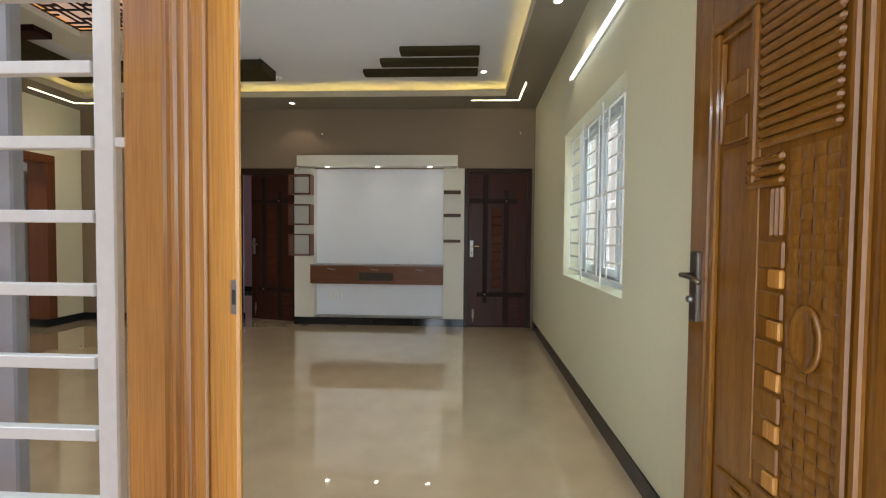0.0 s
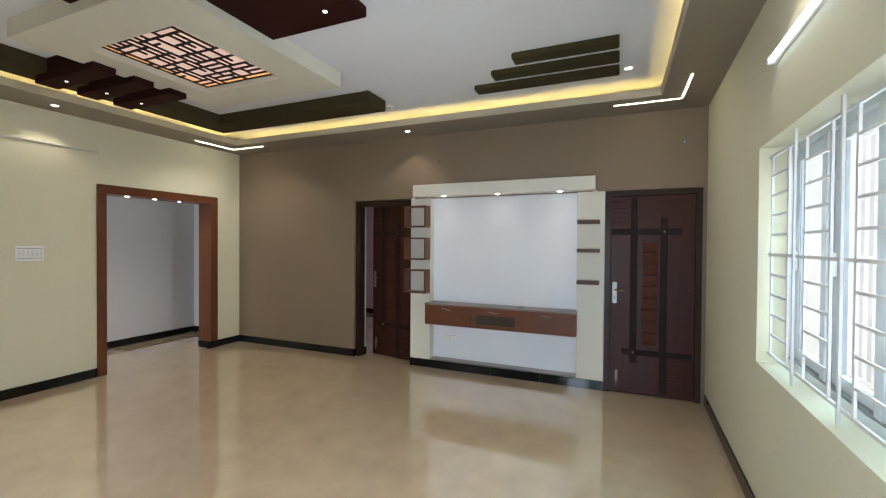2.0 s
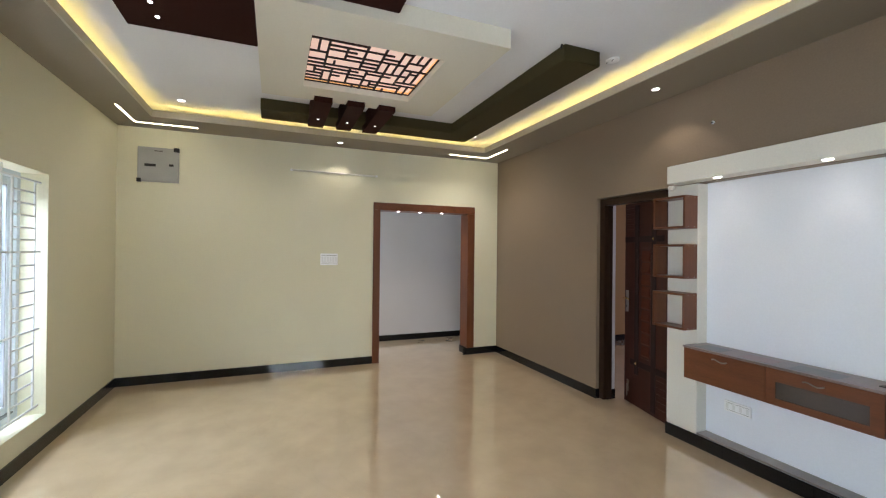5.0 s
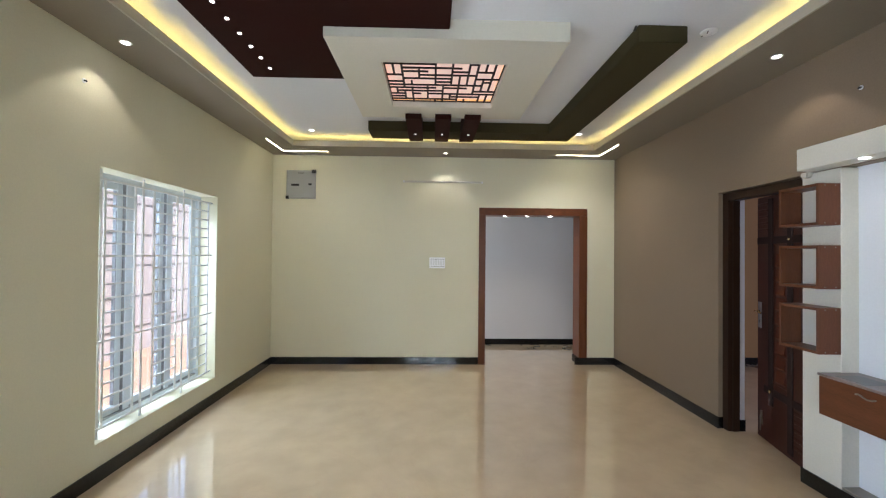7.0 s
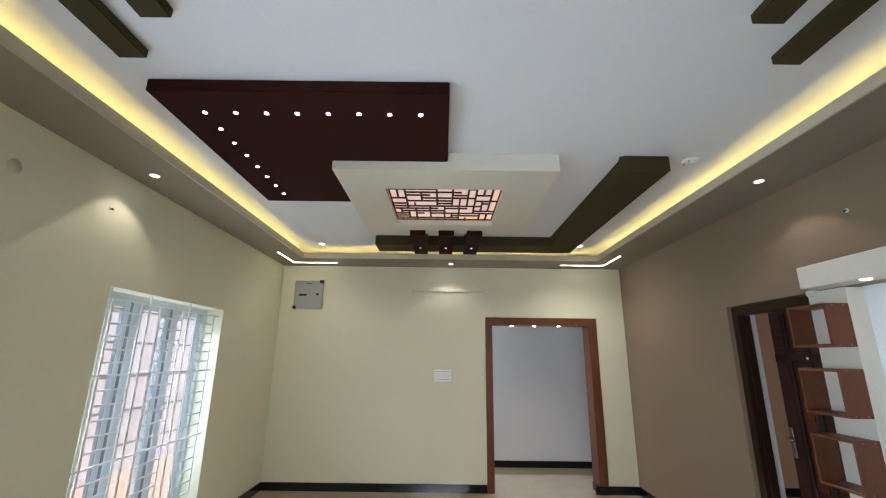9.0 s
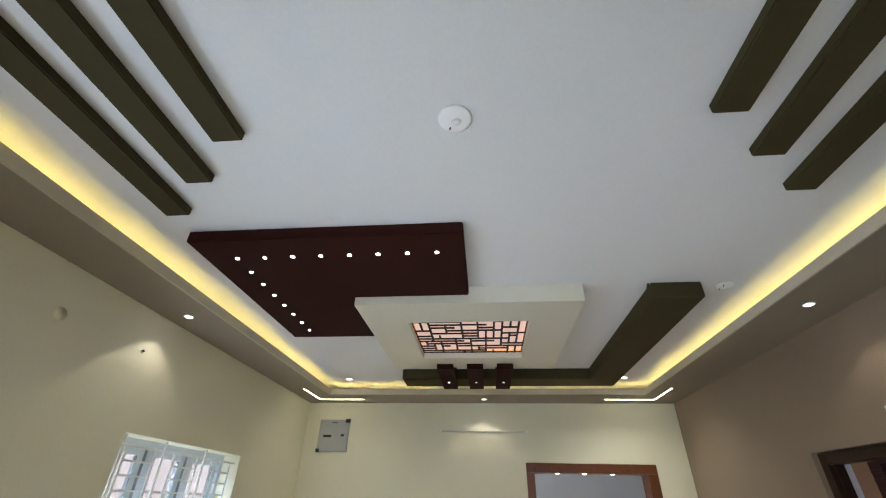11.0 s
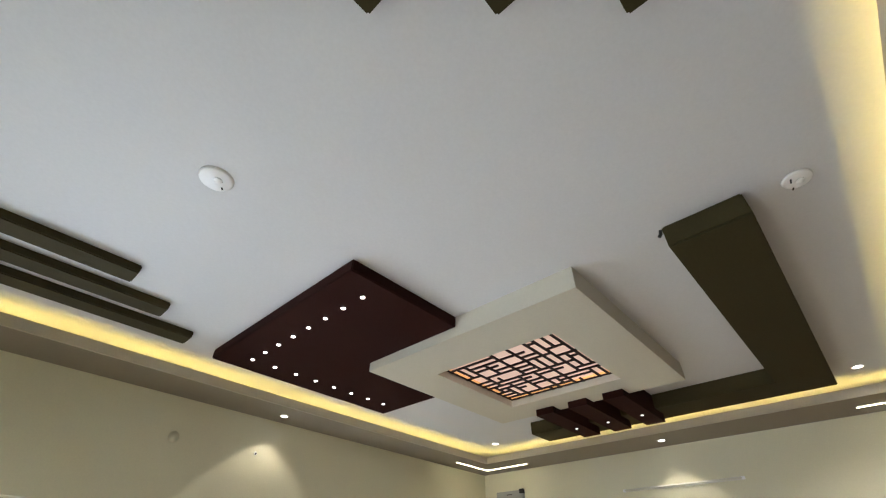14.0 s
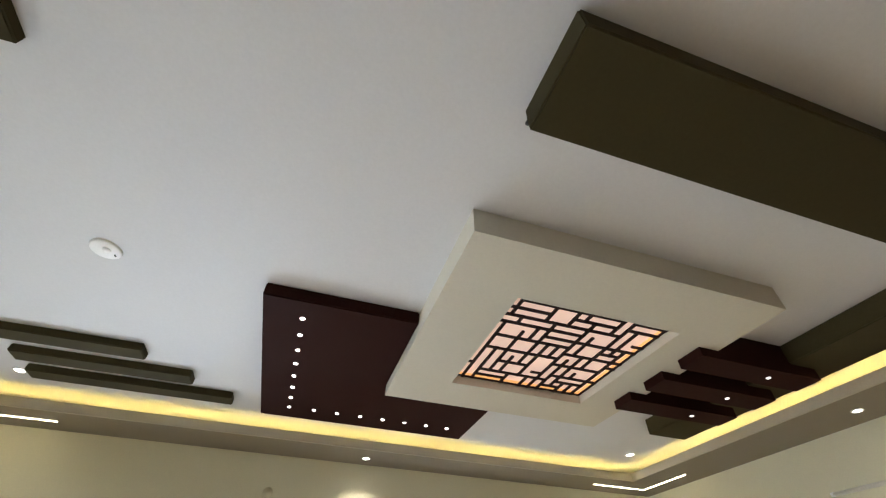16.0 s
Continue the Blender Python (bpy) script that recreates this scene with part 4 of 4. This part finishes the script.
for z0, z1 in ((1.598, 1.662), (1.481, 1.542)):
    part("raised_panel", on_leaf(0.174, 0.270, z0, z1, -0.001, 0.012, 0.004), TEAK_DOOR, leaf)
    part("end_block", on_leaf(0.262, 0.279, z0, z1 + 0.006, -0.001, 0.017, 0.003), TEAK_DOOR, leaf)
part("raised_panel", on_leaf(0.160, 0.318, 0.56, 1.47, -0.001, 0.005, 0.004), TEAK_DOOR, leaf)
for u0, u1, z0, z1 in ((0.166, 0.24, 0.44, 0.52), (0.166, 0.24, 0.30, 0.40)):
    part("raised_panel", on_leaf(u0, u1, z0, z1, -0.001, 0.010, 0.004), TEAK_DOOR, leaf)
part("divider", on_leaf(0.284, 0.309, 1.345, 1.825, -0.001, 0.016, 0.005), TEAK_DOOR, leaf)


def flute(u0, u1, z, r):
    """One half-round louvre rib."""
    return on_leaf(u0, u1, z - r, z + r, -0.001, 0.016, 0.008)


for k in range(15):
    part("louvre_rib", flute(0.314, 0.560, 1.452 + k * 0.0265, 0.0115), TEAK_DOOR, leaf)
for k in range(3):
    part("louvre_rib", flute(0.270, 0.408, 1.350 + k * 0.029, 0.012), TEAK_DOOR, leaf)
for k in range(3):
    part("upright_rib", on_leaf(0.364 + k * 0.016, 0.378 + k * 0.016, 1.211, 1.335, -0.001, 0.014, 0.005), TEAK_DOOR, leaf)
for k in range(6):
    z = 1.150 - k * 0.128
    part("square_block", on_leaf(0.322, 0.412, z - 0.018, z + 0.052, -0.001, 0.009, 0.005), TEAK_DOOR, leaf)
    part("square_block", on_leaf(0.366, 0.412, z - 0.066, z - 0.020, -0.001, 0.013, 0.004), TEAK, leaf)
weave = bmesh.new()
for row in range(34):
    for col in range(5):
        u, z = 0.418 + col * 0.033, 1.405 - row * 0.034
        if z < 0.28 or (u - 0.475) ** 2 / 0.0014 + (z - 0.98) ** 2 / 0.0065 < 1:
            continue
        grid = []
        for a in range(4):
            for b in range(4):
                h = math.sin(math.pi * (a + 0.25) / 3.5) * (0.55 + 0.45 * math.sin(math.pi * b / 3)) if (row + col) % 2 else math.sin(math.pi * (b + 0.25) / 3.5) * (0.55 + 0.45 * math.sin(math.pi * a / 3))
                grid.append(weave.verts.new((LXF - 0.0006 - 0.0062 * max(0.0, h), YF - u - 0.033 * a / 3, z - 0.017 + 0.034 * b / 3)))
        for a in range(3):
            for b in range(3):
                weave.faces.new((grid[a * 4 + b], grid[a * 4 + b + 1], grid[a * 4 + b + 5], grid[a * 4 + b + 4]))
bmesh.ops.recalc_face_normals(weave, faces=weave.faces)
part("basket_weave", weave, TEAK_DOOR, leaf, "carved basket-weave field", True)
oval = lathe([(0.045, 0.0), (0.046, 0.010), (0.040, 0.014), (0.034, 0.006), (0.0001, 0.006)], 28)
bmesh.ops.transform(oval, matrix=Matrix.Translation((LXF, YF - 0.483, 0.98)) @ Matrix.Rotation(radians(-90), 4, "Y") @ Matrix.Diagonal((1.7, 0.95, 1, 1)), verts=oval.verts)
part("oval_boss", oval, TEAK_DOOR, leaf, "carved oval boss", True)
for k in range(5):
    part("slanted_rib", on_leaf(0.24, 0.36, 0.36 + k * 0.035, 0.385 + k * 0.035, -0.001, 0.014, 0.006), TEAK_DOOR, leaf)
plate = part("lock_plate", on_leaf(0.016, 0.066, 0.93, 1.165, 0.0078, 0.018, 0.006), DARK_STEEL, leaf, "bronze-toned lock plate")
part("plate_edge", on_leaf(0.0665, 0.072, 0.935, 1.160, 0.0078, 0.019, 0.002), STEEL, plate)
part("lever", sweep([(LXF - 0.012, YF - 0.040, 1.085), (LXF - 0.055, YF - 0.040, 1.085), (LXF - 0.062, YF - 0.050, 1.086), (LXF - 0.062, YF - 0.11, 1.082), (LXF - 0.058, YF - 0.150, 1.070)], 0.008), DARK_STEEL, plate, "dark steel lever", True)
part("key_cylinder", rod((LXF - 0.012, YF - 0.040, 1.005), (LXF - 0.034, YF - 0.040, 1.005), 0.011, 14), STEEL, plate, "", True)
part("edge_lock", box(LXF + 0.008, LXF + 0.030, YF, YF + 0.003, 0.94, 1.16, 0.0008), STEEL, leaf, "steel lock edge plate")

# ---- outside ----
solid("ground", boxes((-300, 300, -300, 300, -0.6, -0.42)), EARTH, "dry earth ground", "ground", "structure")
solid("porch_floor", boxes((-14.0, 3.2, -2.6, OUT_S - 0.001, -0.42, -0.15)), TERRACOTTA, "terracotta porch paving", "floor", "structure")
comp = thing("compound_wall", "pale plastered compound wall with dark grooves", "compound wall", "structure", "", (-2, -1.6, 0))
part("wall", box(-14.0, 0.0, -1.75, -1.6, -0.15, 2.6), NEIGHBOUR, comp)
for k in range(5):
    part("groove", box(-14.0, 0.0, -1.601, -1.596, 0.25 + k * 0.52, 0.285 + k * 0.52), DARK_LINE, comp)
# Out-of-view slab added to keep sun and sky off the porch.
solid("porch_roof", boxes((-1.6, 3.0, -2.4, OUT_S - 0.001, 2.75, 2.9)), WHITE_CEIL, "unseen white slab added to shade the porch", "porch roof", "structure")
nb = thing("neighbour_house", "pale neighbouring house wall with grey concrete strips", "house", "", "", (3.0, 3.4, -0.42))
part("wall", box(3.0, 9.5, 0.5, 9.5, -0.42, 6.4), HOUSE_PLASTER, nb)
for y in (2.2, 3.3, 4.4, 5.5, 6.6):
    pil = part("pilaster", box(2.93, 3.0, y, y + 0.32, -0.42, 6.3, 0.004), GREY_BLOCK, nb, "grey concrete strip")


# ---- small wall fittings ----
def wall_hook(x, y, z, ny):
    h = thing("wall_wire_end", "small dark wire end poking from the wall", "wire end", "", "wall wire ends", (x, y, z))
    part("grommet", rod((x, y, z), (x, y + ny * 0.004, z), 0.014, 16), PLASTIC, h, "", True)
    part("wire", sweep([(x, y, z), (x, y + ny * 0.014, z), (x + 0.006, y + ny * 0.024, z - 0.008)], 0.006), BLACK, h, "", True)


wall_hook(-1.875, SOUTH, 2.64, 1)
wall_hook(-1.625, NORTH, 2.597, -1)
wall_hook(1.08, NORTH, 2.60, -1)
cv = thing("wall_cover_plate", "round cream cover plate flush on the wall", "cover plate", "", "", (-1.20, SOUTH, 2.64))
part("plate", rod((-1.20, SOUTH, 2.64), (-1.20, SOUTH + 0.003, 2.64), 0.040, 28), CREAM, cv, "", True)
part("screw", rod((-1.20, SOUTH + 0.003, 2.64), (-1.20, SOUTH + 0.0045, 2.64), 0.005, 10), CREAM, cv, "", True)
stub = thing("cable_stub", "black cable stub beside the olive beam", "cable", "", "", (-1.845, 4.715, CEIL))
part("cable", sweep([(-1.850, 4.722, CEIL), (-1.852, 4.716, CEIL - 0.020), (-1.846, 4.708, CEIL - 0.034)], 0.008), BLACK, stub, "", True)
for x0, x1, y0, y1, z in ((-0.62, -0.52, 5.93, 5.975, 0.817), (0.0, 0.04, 5.95, 5.99, 0.817)):
    solid("cable_grommet", box(x0 + 0.02, x1 - 0.01, y0, y1, z, z + 0.006, 0.002), BLACK, "small black cable grommet on the drawer unit", "grommet", "", "drawer grommets")
